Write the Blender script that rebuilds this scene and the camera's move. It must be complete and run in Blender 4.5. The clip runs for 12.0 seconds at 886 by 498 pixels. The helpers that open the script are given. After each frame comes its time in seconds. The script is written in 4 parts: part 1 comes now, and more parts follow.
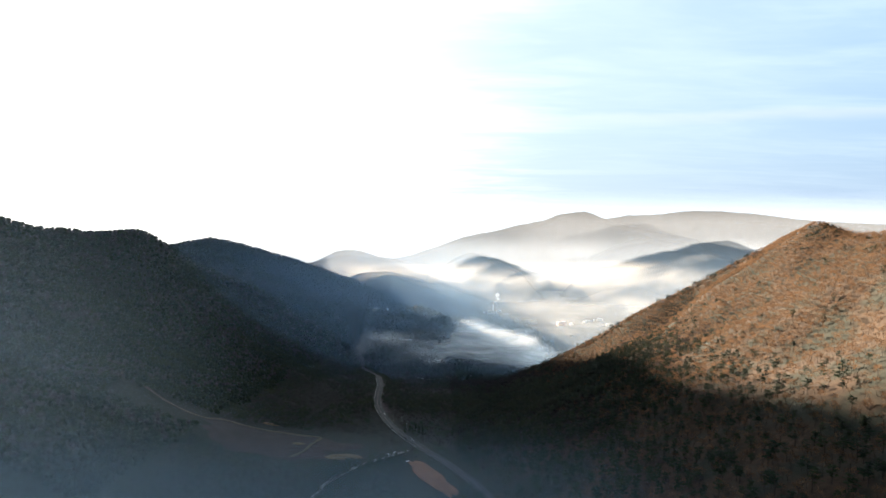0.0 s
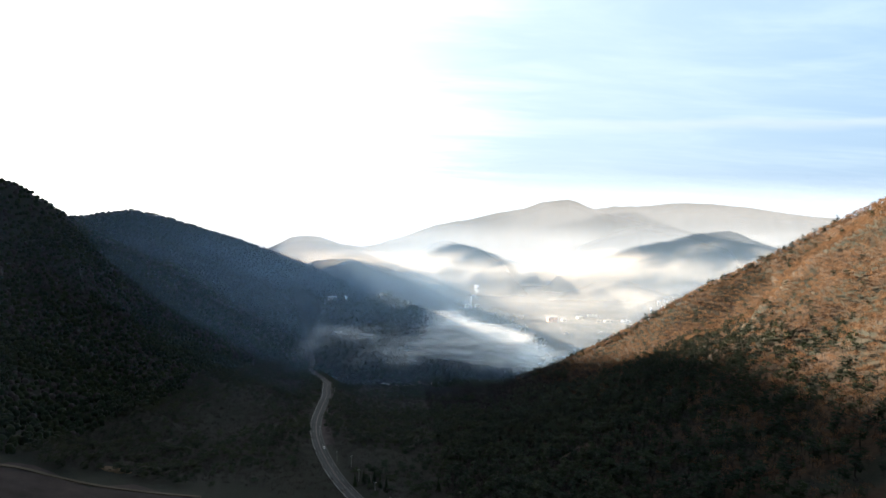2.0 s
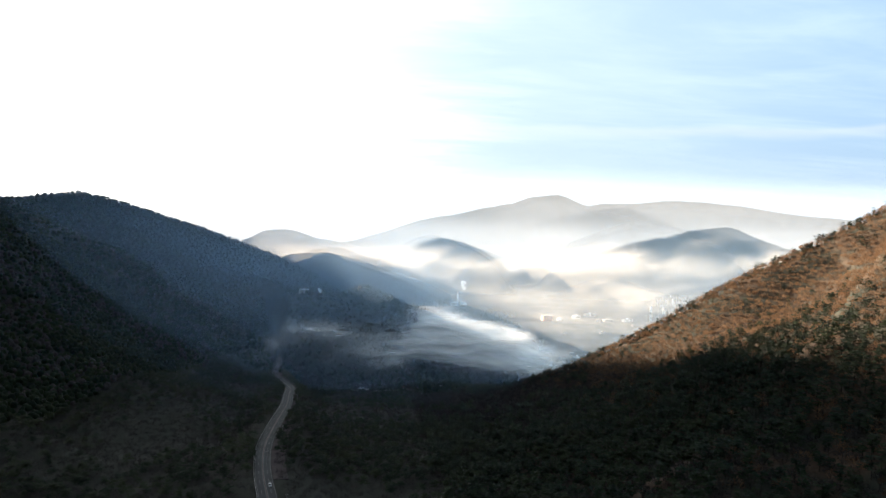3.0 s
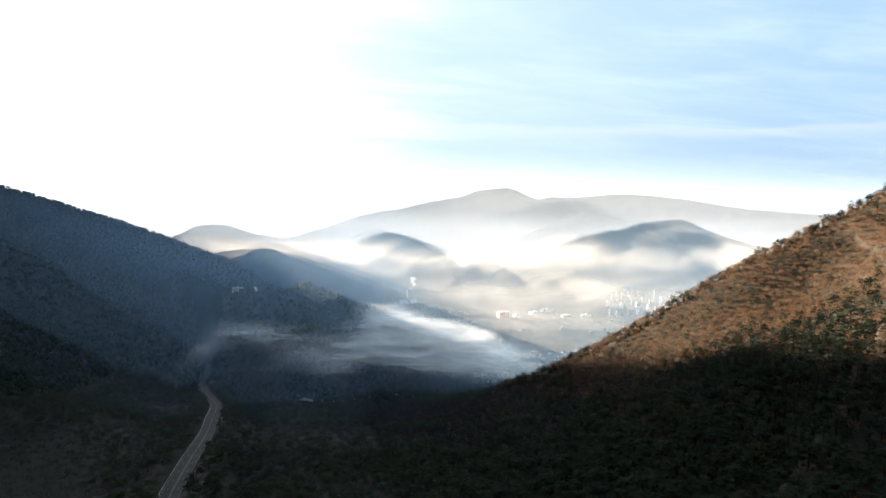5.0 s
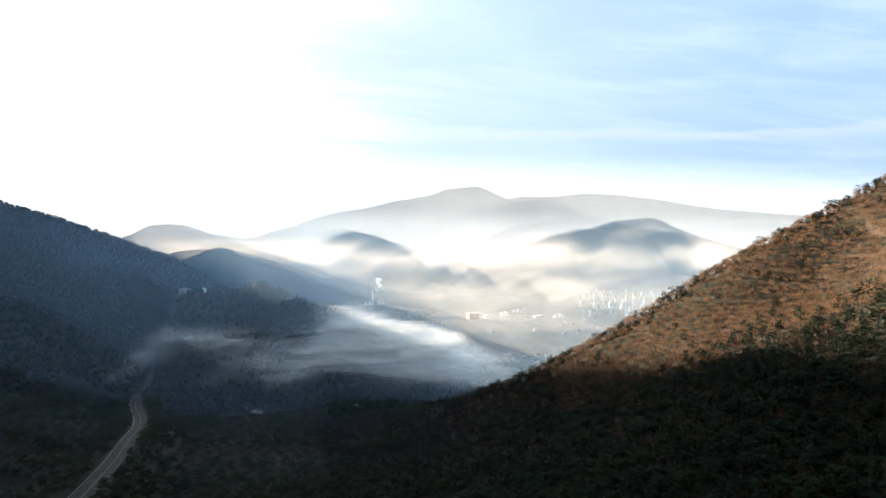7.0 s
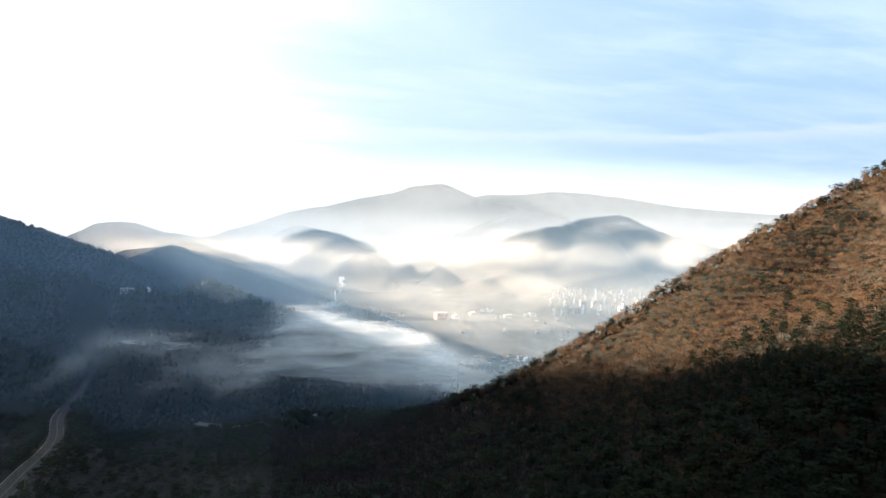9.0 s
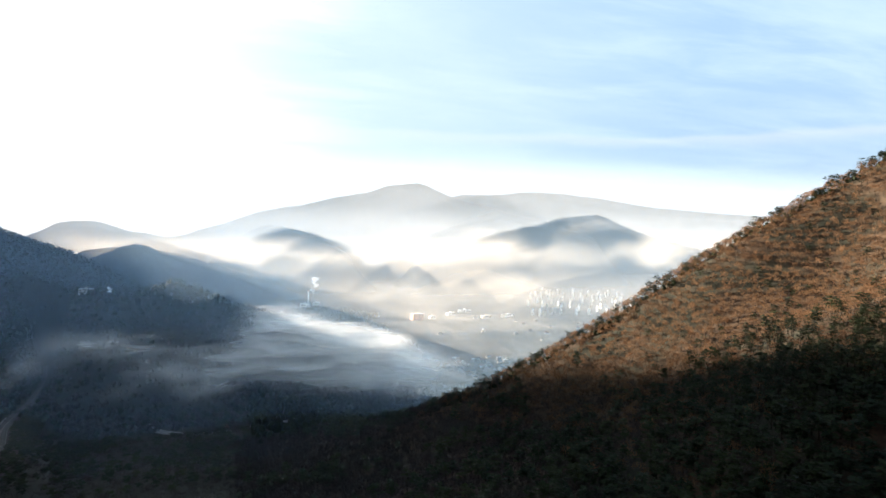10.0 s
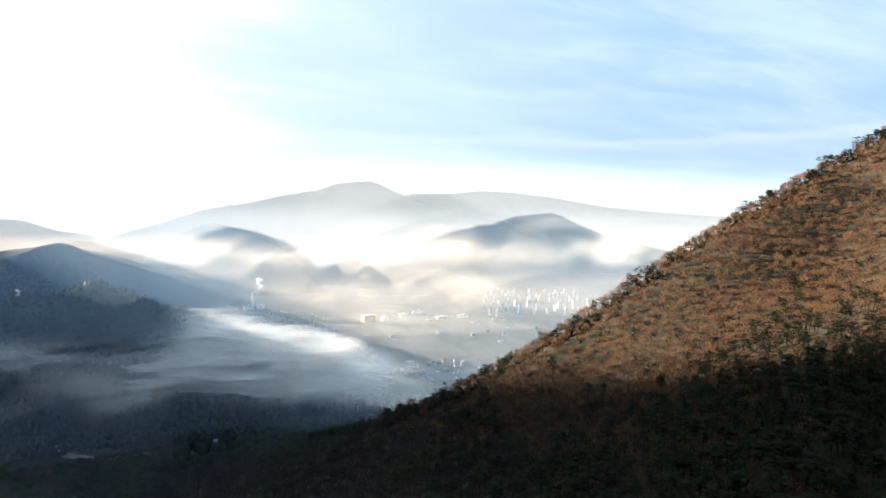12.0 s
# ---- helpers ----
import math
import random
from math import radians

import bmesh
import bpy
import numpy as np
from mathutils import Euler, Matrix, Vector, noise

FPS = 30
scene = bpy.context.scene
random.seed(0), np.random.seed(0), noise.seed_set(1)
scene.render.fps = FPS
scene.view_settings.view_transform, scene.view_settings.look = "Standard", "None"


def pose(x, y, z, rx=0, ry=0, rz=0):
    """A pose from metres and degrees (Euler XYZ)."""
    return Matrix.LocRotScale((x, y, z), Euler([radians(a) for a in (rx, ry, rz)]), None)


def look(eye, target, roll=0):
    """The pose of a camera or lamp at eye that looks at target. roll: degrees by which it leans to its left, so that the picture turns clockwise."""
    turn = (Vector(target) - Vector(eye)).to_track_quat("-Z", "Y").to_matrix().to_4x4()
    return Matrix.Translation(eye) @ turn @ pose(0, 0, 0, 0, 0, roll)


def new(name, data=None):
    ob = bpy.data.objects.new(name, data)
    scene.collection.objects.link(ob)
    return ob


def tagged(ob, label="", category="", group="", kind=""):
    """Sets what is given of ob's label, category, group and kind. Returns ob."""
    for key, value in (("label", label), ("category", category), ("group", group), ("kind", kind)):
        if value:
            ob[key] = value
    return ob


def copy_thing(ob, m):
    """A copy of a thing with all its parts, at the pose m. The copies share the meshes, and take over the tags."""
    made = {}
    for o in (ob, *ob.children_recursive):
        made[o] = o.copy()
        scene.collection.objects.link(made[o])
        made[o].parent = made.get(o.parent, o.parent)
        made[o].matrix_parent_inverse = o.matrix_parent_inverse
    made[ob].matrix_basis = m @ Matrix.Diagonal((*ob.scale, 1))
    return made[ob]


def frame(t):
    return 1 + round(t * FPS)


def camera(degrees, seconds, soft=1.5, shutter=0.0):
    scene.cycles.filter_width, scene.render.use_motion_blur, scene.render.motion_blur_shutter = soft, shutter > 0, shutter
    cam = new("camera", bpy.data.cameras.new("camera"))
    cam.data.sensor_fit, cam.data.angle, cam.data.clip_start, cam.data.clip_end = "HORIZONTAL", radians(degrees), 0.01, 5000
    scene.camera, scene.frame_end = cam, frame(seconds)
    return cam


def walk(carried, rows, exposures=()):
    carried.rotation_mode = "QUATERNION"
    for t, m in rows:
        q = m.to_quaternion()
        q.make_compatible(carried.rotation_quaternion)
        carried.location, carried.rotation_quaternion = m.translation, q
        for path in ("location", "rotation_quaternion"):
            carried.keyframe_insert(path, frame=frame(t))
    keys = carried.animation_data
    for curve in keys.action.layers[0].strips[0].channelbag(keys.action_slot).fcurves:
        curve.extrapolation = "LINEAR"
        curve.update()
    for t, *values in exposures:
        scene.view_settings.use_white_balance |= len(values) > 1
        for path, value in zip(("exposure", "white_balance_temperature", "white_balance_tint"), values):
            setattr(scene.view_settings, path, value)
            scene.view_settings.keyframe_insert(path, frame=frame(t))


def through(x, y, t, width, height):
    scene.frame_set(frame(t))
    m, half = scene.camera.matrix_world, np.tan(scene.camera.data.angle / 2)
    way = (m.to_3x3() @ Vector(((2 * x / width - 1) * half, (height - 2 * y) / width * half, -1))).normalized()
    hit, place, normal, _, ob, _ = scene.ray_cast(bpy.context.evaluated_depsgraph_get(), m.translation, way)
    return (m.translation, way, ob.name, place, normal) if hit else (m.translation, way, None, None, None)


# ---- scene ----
S = 0.19    # one metre of the land, in units of the scene
cam = camera(69.0, 12.0)
ROWS = [
    (0, -0.7, 15.4, 496.8, 87.00, 0.00, 0.00),
    (0.5, -4.8, 110.3, 477.0, 86.86, -0.37, -0.76),
    (1, -5.4, 202.0, 454.4, 87.05, -0.54, -1.39),
    (1.5, -9.7, 294.9, 431.3, 87.12, -0.85, -2.14),
    (2, -12.4, 388.1, 409.8, 87.18, -1.06, -2.80),
    (2.5, -15.6, 480.4, 386.3, 87.34, -1.32, -3.40),
    (3, -18.1, 573.1, 362.6, 87.58, -1.60, -4.55),
    (5, -24.0, 704.5, 342.9, 87.55, -1.21, -9.65),
    (5.5, -19.3, 725.6, 338.4, 87.66, -1.20, -10.30),
    (6, -13.7, 747.6, 335.1, 87.68, -1.13, -10.91),
    (6.5, -9.5, 768.5, 331.1, 87.80, -1.09, -11.57),
    (7, -4.5, 790.2, 328.0, 87.84, -1.06, -12.46),
    (9, 8.3, 866.7, 314.3, 87.98, -1.03, -15.61),
    (9.5, 12.0, 886.1, 311.4, 87.99, -1.02, -16.76),
    (10, 15.1, 904.0, 306.5, 88.17, -1.06, -17.83),
    (10.5, 22.4, 923.6, 304.6, 88.12, -0.97, -18.93),
    (11, 26.1, 942.1, 300.6, 88.29, -0.96, -20.36),
    (11.5, 37.4, 965.1, 295.7, 88.43, -1.09, -21.49),
    (12, 38.2, 978.0, 294.7, 88.39, -0.89, -22.08),
]
walk(cam, [(t, pose(S * x, S * y, S * z, rx, ry, rz)) for t, x, y, z, rx, ry, rz in ROWS])

# ---- light ----
SUN_AZ, SUN_EL = -40.0, 9.5          # degrees: from straight ahead (+y) towards the right, and above the horizon
sun_way = Vector((math.sin(radians(SUN_AZ)) * math.cos(radians(SUN_EL)), math.cos(radians(SUN_AZ)) * math.cos(radians(SUN_EL)), math.sin(radians(SUN_EL))))
scene.view_settings.exposure = 3.4
scene.cycles.transparent_max_bounces = 160

sun_data = bpy.data.lights.new("sun", "SUN")
sun_data.energy, sun_data.angle, sun_data.color = 5.0, radians(0.12), (1.0, 0.83, 0.63)
sun = new("sun", sun_data)
sun.matrix_world = look((0, 0, 0), -sun_way)


class Nodes:
    """A short way to wire shader nodes."""

    def __init__(self, tree):
        self.tree = tree
        tree.nodes.clear()

    def put(self, kind, *inputs, **settings):
        node = self.tree.nodes.new(kind)
        for key, value in settings.items():
            if key in node.inputs.keys():
                self.wire(value, node.inputs[key])
            else:
                setattr(node, key, value)
        for slot, value in zip(node.inputs, inputs):
            if value is not None:
                self.wire(value, slot)
        return node

    def wire(self, value, slot):
        if isinstance(value, bpy.types.NodeSocket):
            self.tree.links.new(value, slot)
        elif isinstance(value, bpy.types.Node):
            self.tree.links.new(value.outputs[0], slot)
        else:
            slot.default_value = value

    def math(self, operation, a, b=0.0, clamp=False):
        return self.put("ShaderNodeMath", a, b, operation=operation, use_clamp=clamp).outputs[0]

    def mix(self, fac, a, b, blend="MIX"):
        node = self.tree.nodes.new("ShaderNodeMix")
        node.data_type, node.blend_type = "RGBA", blend
        for value, slot in ((fac, node.inputs[0]), (a, node.inputs[6]), (b, node.inputs[7])):
            self.wire(value, slot)
        return node.outputs[2]

    def noise(self, vector, scale, detail=4.0, rough=0.55, distort=0.0):
        node = self.put("ShaderNodeTexNoise", Vector=vector, Scale=scale, Detail=detail, Roughness=rough, Distortion=distort)
        return node.outputs["Fac"]

    def ramp(self, fac, low, high, smooth=True):
        node = self.put("ShaderNodeMapRange", fac, low, high, 0.0, 1.0, interpolation_type="SMOOTHSTEP" if smooth else "LINEAR")
        return node.outputs[0]

    def land(self):
        """The place on the land, in metres of the land."""
        return self.put("ShaderNodeVectorMath", self.put("ShaderNodeNewGeometry").outputs["Position"], (1.0 / S,) * 3, operation="MULTIPLY").outputs[0]

    def stretch(self, vector, x, y, z):
        return self.put("ShaderNodeMapping", vector, Scale=(x, y, z)).outputs[0]


world = bpy.data.worlds.new("morning_sky")
scene.world = world
world.use_nodes = True
w = Nodes(world.node_tree)
sky = w.put("ShaderNodeTexSky", sky_type="NISHITA", sun_disc=False, sun_elevation=radians(SUN_EL), sun_rotation=radians(SUN_AZ), air_density=1.0, dust_density=1.5, ozone_density=2.0)
way = w.put("ShaderNodeTexCoord").outputs["Generated"]
axes = w.put("ShaderNodeSeparateXYZ", way)
facing_sun = w.put("ShaderNodeVectorMath", way, tuple(sun_way), operation="DOT_PRODUCT").outputs["Value"]
up = w.math("MAXIMUM", axes.outputs[2], 0.0)
# cirrus on a high flat layer, in streaks
depth = w.math("ADD", up, 0.10)
layer = w.put("ShaderNodeCombineXYZ", w.math("DIVIDE", axes.outputs[0], depth), w.math("DIVIDE", axes.outputs[1], depth), 0.0)
streaks = w.noise(w.stretch(layer, 0.7, 2.2, 1.0), 0.9, 6.0, 0.6, 0.6)
wisps = w.noise(w.stretch(layer, 0.5, 1.2, 1.0), 3.0, 5.0, 0.6, 0.8)
cirrus = w.ramp(w.math("ADD", w.math("MULTIPLY", streaks, 0.7), w.math("MULTIPLY", wisps, 0.3)), 0.36, 0.72)
haze = w.math("POWER", w.math("SUBTRACT", 1.0, up, True), 7.0)
glow_wide = w.ramp(facing_sun, 0.15, 0.85)
glow = w.math("POWER", w.ramp(w.math("ADD", facing_sun, w.math("MULTIPLY", w.math("SUBTRACT", cirrus, 0.5), 0.10)), 0.60, 0.86), 1.2)
blue = w.mix(1.0, w.mix(1.0, sky.outputs[0], (0.15, 0.15, 0.15, 1.0), "MULTIPLY"), (0.66, 0.84, 1.0, 1.0), "DARKEN")
veil_share = w.math("SUBTRACT", 0.72, w.math("MULTIPLY", w.ramp(up, 0.35, 0.85), 0.5))
thin = w.mix(veil_share, blue, (0.54, 0.80, 1.10, 1.0))
clear = w.mix(w.math("MULTIPLY", cirrus, 0.6), thin, (0.80, 0.99, 1.07, 1.0))
# one long thin band of cloud low in the sky
band_at = w.math("ADD", axes.outputs[2], w.math("MULTIPLY", w.noise(w.stretch(way, 3.0, 3.0, 12.0), 1.0, 4.0), 0.05))
band = w.math("MULTIPLY", w.ramp(band_at, 0.145, 0.163), w.math("SUBTRACT", 1.0, w.ramp(band_at, 0.163, 0.172)))
banded = w.mix(w.math("MULTIPLY", band, 0.45), clear, (0.90, 0.97, 1.0, 1.0))
hazy = w.mix(w.math("MULTIPLY", haze, 0.75), banded, (0.44, 0.58, 0.80, 1.0))
lit = w.mix(w.math("MULTIPLY", glow_wide, 0.55), hazy, (0.86, 1.0, 1.03, 1.0))
bright = w.mix(glow, lit, (1.14, 1.17, 1.19, 1.0))
# the hazy air round the hidden sun is brighter still
bright = w.mix(w.math("POWER", w.ramp(facing_sun, 0.78, 1.0), 1.5), bright, (2.8, 2.65, 2.45, 1.0))
# the morning sky deepens overhead and on the side away from the sun
deep = w.math("MULTIPLY", w.math("SUBTRACT", 1.0, w.math("MULTIPLY", w.ramp(up, 0.45, 0.9), 0.65)), w.math("ADD", 0.35, w.math("MULTIPLY", w.ramp(facing_sun, -0.75, -0.05), 0.65)))
bright = w.mix(1.0, bright, w.put("ShaderNodeCombineColor", deep, deep, deep).outputs[0], "MULTIPLY")
w.put("ShaderNodeOutputWorld", w.put("ShaderNodeBackground", bright, 0.107))

# ---- the lie of the land ----
def lattice(ix, iy, seed):
    h = np.sin(ix * 127.1 + iy * 311.7 + seed * 74.7) * 43758.5453
    return h - np.floor(h)


def smooth_noise(x, y, size, seed):
    """Value noise of the given cell size, -1 to 1."""
    x, y = x / size, y / size
    ix, iy = np.floor(x), np.floor(y)
    u, v = x - ix, y - iy
    u, v = u * u * (3 - 2 * u), v * v * (3 - 2 * v)
    a = lattice(ix, iy, seed) * (1 - u) + lattice(ix + 1, iy, seed) * u
    b = lattice(ix, iy + 1, seed) * (1 - u) + lattice(ix + 1, iy + 1, seed) * u
    return 2 * (a * (1 - v) + b * v) - 1


# Crests: x, y, height and the reach of the flank on either side
RIGHT_HILL = ((560, -700, 590, 620), (590, 300, 505, 600), (610, 800, 472, 560), (640, 1100, 450, 560), (652, 1230, 444, 560), (600, 1300, 404, 530), (526, 1340, 353, 500),
              (400, 1372, 278, 460), (300, 1400, 209, 420), (228, 1425, 165, 380), (150, 1470, 124, 330), (60, 1560, 92, 260))
RIGHT_BACK = ((640, 1100, 446, 560), (900, 1150, 462, 560), (1400, 1100, 520, 700), (1900, 700, 600, 900))
# its first points, out of view, are raised to block low sun
LEFT_SHOULDER = ((-1000, -700, 600, 900), (-1000, 500, 640, 850), (-985, 1050, 575, 800), (-880, 1390, 470, 760), (-745, 1563, 440, 700), (-670, 1686, 374, 600),
                 (-590, 1816, 315, 520), (-480, 1990, 235, 420), (-400, 2100, 165, 330))
LEFT_PEAK = ((-1700, 1800, 520, 800), (-1150, 2200, 410, 640), (-915, 2305, 366, 600), (-843, 2367, 410, 600), (-790, 2400, 400, 600), (-686, 2451, 366, 600), (-508, 2500, 304, 520), (-331, 2560, 231, 430), (-150, 2620, 140, 330))
# added ridge behind the skyline, placed to block sun through the gap
LEFT_LINK = ((-760, 1600, 415, 500), (-830, 1900, 388, 480), (-880, 2100, 366, 480), (-905, 2311, 362, 480))
KNOB = ((-330, 2190, 215, 260), (-220, 2079, 190, 230), (-120, 2015, 198, 220), (-76, 2011, 214, 210), (-40, 2030, 200, 210), (31, 2076, 160, 200), (131, 2130, 116, 180), (230, 2190, 70, 150))
RIDGES = (RIGHT_HILL, RIGHT_BACK, LEFT_SHOULDER, LEFT_PEAK, LEFT_LINK, KNOB)
ROAD = ((75, 520, 216), (62, 600, 211), (40, 680, 208), (8, 745, 208), (-33, 815, 207), (-66, 885, 204), (-92, 970, 199), (-107, 1047, 193), (-114, 1132, 184), (-120, 1230, 172), (-130, 1310, 160),
        (-140, 1390, 147), (-160, 1480, 130), (-192, 1600, 110), (-216, 1720, 90), (-226, 1811, 80), (-248, 1950, 68), (-266, 2050, 62), (-290, 2150, 60))
VALLEY = ((-800, 480), (0, 300), (400, 236), (800, 205), (1050, 180), (1300, 138), (1500, 98), (1650, 64), (1800, 55), (2100, 57), (2400, 78), (3200, 72), (6000, 40))


def along(x, y, line):
    """The nearest point on a line: its distance and its values past x and y."""
    line = np.array(line, float)
    best, values = np.full(x.shape, 1e12), np.zeros((line.shape[1] - 2,) + x.shape)
    for a, b in zip(line[:-1], line[1:]):
        dx, dy = b[0] - a[0], b[1] - a[1]
        t = np.clip(((x - a[0]) * dx + (y - a[1]) * dy) / (dx * dx + dy * dy), 0, 1)
        d = (x - a[0] - t * dx) ** 2 + (y - a[1] - t * dy) ** 2
        near = d < best
        best = np.where(near, d, best)
        for k in range(len(values)):
            values[k] = np.where(near, a[k + 2] + t * (b[k + 2] - a[k + 2]), values[k])
    return np.sqrt(best), values


def height(x, y):
    x, y = np.asarray(x, float), np.asarray(y, float)
    v = np.array(VALLEY, float)
    floor = np.interp(y, v[:, 0], v[:, 1])
    wobble = smooth_noise(x, y, 140, 3) * 20 + smooth_noise(x, y, 60, 4) * 8
    lift = np.zeros_like(x)
    for ridge in RIDGES:
        d, (crest, reach) = along(x, y, ridge)
        part_way = np.clip(1 - (np.sqrt((d + wobble * np.clip(d / 150, 0, 1)) ** 2 + 20 ** 2) - 20) / reach, 0, 1)
        lift += (np.maximum(crest - floor, 0) * part_way ** 1.5) ** 6
    lift = lift ** (1 / 6)
    slope = np.clip(lift / 60, 0, 1)
    z = floor + lift + slope * (smooth_noise(x, y, 48, 5) * 3.0 + smooth_noise(x, y, 21, 6) * 0.6) + smooth_noise(x, y, 12, 7) * 0.2
    d, (level,) = along(x, y, ROAD)
    k = np.clip((d - 8) / 40, 0, 1)
    k = k * k * (3 - 2 * k)
    z = z * k + (level - 0.4) * (1 - k)
    d = np.hypot((x + 12) / 46, (y - 715) / 78)
    k = np.clip((d - 0.8) / 0.6, 0, 1)
    return z * k + 207.4 * (1 - k)


def spacing(stops):
    """Grid lines: (from, to, step), and widening steps outside."""
    out = []
    for a, b, step in stops:
        out.extend(np.arange(a, b, step))
    return np.array(out + [stops[-1][1]])


def link_mesh(name, verts, faces, material, parent=None, smooth=True):
    mesh = bpy.data.meshes.new(name)
    mesh.from_pydata((np.asarray(verts, float) * S).tolist(), [], faces if isinstance(faces, list) else faces.tolist())
    mesh.materials.append(material)
    if smooth:
        mesh.polygons.foreach_set("use_smooth", np.ones(len(mesh.polygons), bool))
    mesh.update()
    ob = new(name, mesh)
    ob.parent = parent
    return ob


def grid_faces(nx, ny):
    i = np.arange(nx * ny).reshape(ny, nx)
    return np.stack([i[:-1, :-1], i[:-1, 1:], i[1:, 1:], i[1:, :-1]], -1).reshape(-1, 4)

# ---- materials ----
def material(name):
    m = bpy.data.materials.new(name)
    m.use_nodes = True
    return m, Nodes(m.node_tree)


def surface(n, colour, rough=0.9, bump=None, bump_strength=0.4, bump_distance=0.5, **more):
    shader = n.put("ShaderNodeBsdfPrincipled", **{"Base Color": colour, "Roughness": rough, "Specular IOR Level": 0.2, **more})
    if bump is not None:
        n.wire(n.put("ShaderNodeBump", Strength=bump_strength, Distance=bump_distance * S, Height=bump).outputs[0], shader.inputs["Normal"])
    n.put("ShaderNodeOutputMaterial", shader)


def forest_floor():
    m, n = material("forest_floor")
    at = n.land()
    patch, grain, fine = n.noise(at, 0.02, 4), n.noise(at, 0.16, 5, 0.65), n.noise(at, 1.1, 4, 0.6)
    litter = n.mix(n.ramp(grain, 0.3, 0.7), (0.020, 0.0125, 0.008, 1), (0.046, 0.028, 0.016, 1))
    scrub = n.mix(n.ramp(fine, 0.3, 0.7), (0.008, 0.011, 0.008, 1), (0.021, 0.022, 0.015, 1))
    # floor left of the sunny flank is darkened, shade put into its colour
    west_shade = n.math("SUBTRACT", 1.0, n.ramp(n.put("ShaderNodeSeparateXYZ", at).outputs[0], -20.0, 140.0))
    wooded = n.mix(n.math("MAXIMUM", n.ramp(patch, 0.42, 0.62), west_shade), litter, scrub)
    # out on the plain the wood gives way to dry winter fields in parcels
    parcel = n.put("ShaderNodeTexVoronoi", n.stretch(at, 1.0, 0.6, 0.0), None, 0.028)
    tone = n.put("ShaderNodeSeparateColor", parcel.outputs["Color"]).outputs[0]
    fields = n.mix(n.ramp(tone, 0.1, 0.9), (0.030, 0.029, 0.025, 1), (0.075, 0.070, 0.058, 1))
    fields = n.mix(n.ramp(grain, 0.35, 0.75), fields, (0.06, 0.06, 0.048, 1))
    axes = n.put("ShaderNodeSeparateXYZ", at)
    edge = n.math("ADD", axes.outputs[1], n.math("MULTIPLY", n.math("SUBTRACT", patch, 0.5), 500.0))
    low = n.math("MULTIPLY", n.math("SUBTRACT", 1.0, n.ramp(axes.outputs[2], 88.0, 108.0)), n.ramp(axes.outputs[0], 330.0, 480.0))
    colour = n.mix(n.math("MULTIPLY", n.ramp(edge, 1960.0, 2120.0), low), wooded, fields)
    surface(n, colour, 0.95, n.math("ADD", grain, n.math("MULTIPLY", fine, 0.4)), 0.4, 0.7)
    return m


def far_forest(name="far_forest", a=(0.008, 0.012, 0.012, 1), b=(0.018, 0.019, 0.018, 1)):
    m, n = material(name)
    at = n.land()
    patch, crowns = n.noise(at, 0.010, 5, 0.6), n.put("ShaderNodeTexVoronoi", at, None, 0.09)
    grain = n.noise(at, 0.12, 4, 0.7)
    colour = n.mix(n.ramp(n.math("ADD", n.math("MULTIPLY", patch, 0.6), n.math("MULTIPLY", grain, 0.4)), 0.38, 0.62), a, b)
    surface(n, colour, 0.95, n.math("SUBTRACT", grain, crowns.outputs["Distance"]), 0.5, 4.0)
    return m


def mist(name, density, low, high, size, cover=(0.3, 0.7), stretch=(1, 1, 1), tone=(0.93, 0.95, 0.97, 1), side=None, begin=None, sunlit=0.0, ball=None):
    """Thin sheet of water droplets: lets light pass, and scatters a share of it forwards and back. It thins out between the heights low and high."""
    m, n = material(name)
    at = n.land()
    axes = n.put("ShaderNodeSeparateXYZ", at)
    body = n.noise(n.stretch(at, *stretch), 1.0 / size, 4, 0.48, 0.3)
    share = n.math("MULTIPLY", n.ramp(body, *cover), density)
    if low is not None:
        share = n.math("MULTIPLY", share, n.math("SUBTRACT", 1.0, n.ramp(axes.outputs[2], low, high)))
    if ball is not None:
        (x, y, z), (rx, ry, rz), ground_fade = ball
        off = n.put("ShaderNodeVectorMath", n.put("ShaderNodeVectorMath", at, (x, y, z), operation="SUBTRACT").outputs[0], (rx, ry, rz), operation="DIVIDE").outputs[0]
        r = n.put("ShaderNodeVectorMath", off, operation="LENGTH").outputs["Value"]
        share = n.math("MULTIPLY", n.ramp(n.math("SUBTRACT", n.math("SUBTRACT", n.math("MULTIPLY", body, 3.4), 0.72), r), 0.0, 1.1), density)
        share = n.math("MULTIPLY", share, n.ramp(n.put("ShaderNodeAttribute", attribute_name="above_ground").outputs["Fac"], *ground_fade))
    if side is not None:
        ragged = n.math("ADD", axes.outputs[0], n.math("MULTIPLY", n.math("SUBTRACT", body, 0.5), 120.0))
        share = n.math("MULTIPLY", share, n.math("SUBTRACT", 1.0, n.ramp(ragged, side[0], side[1])))
    if begin is not None:
        share = n.math("MULTIPLY", share, n.ramp(axes.outputs[0], begin[0], begin[1]))
    # most light is thrown back, a share of the sun's goes on through
    drops = n.put("ShaderNodeMixShader", sunlit, n.put("ShaderNodeBsdfDiffuse", Color=tone), n.put("ShaderNodeBsdfTranslucent", Color=tone))
    n.put("ShaderNodeOutputMaterial", n.put("ShaderNodeMixShader", share, n.put("ShaderNodeBsdfTransparent"), drops))
    return m


FLOOR = forest_floor()
FAR = far_forest()

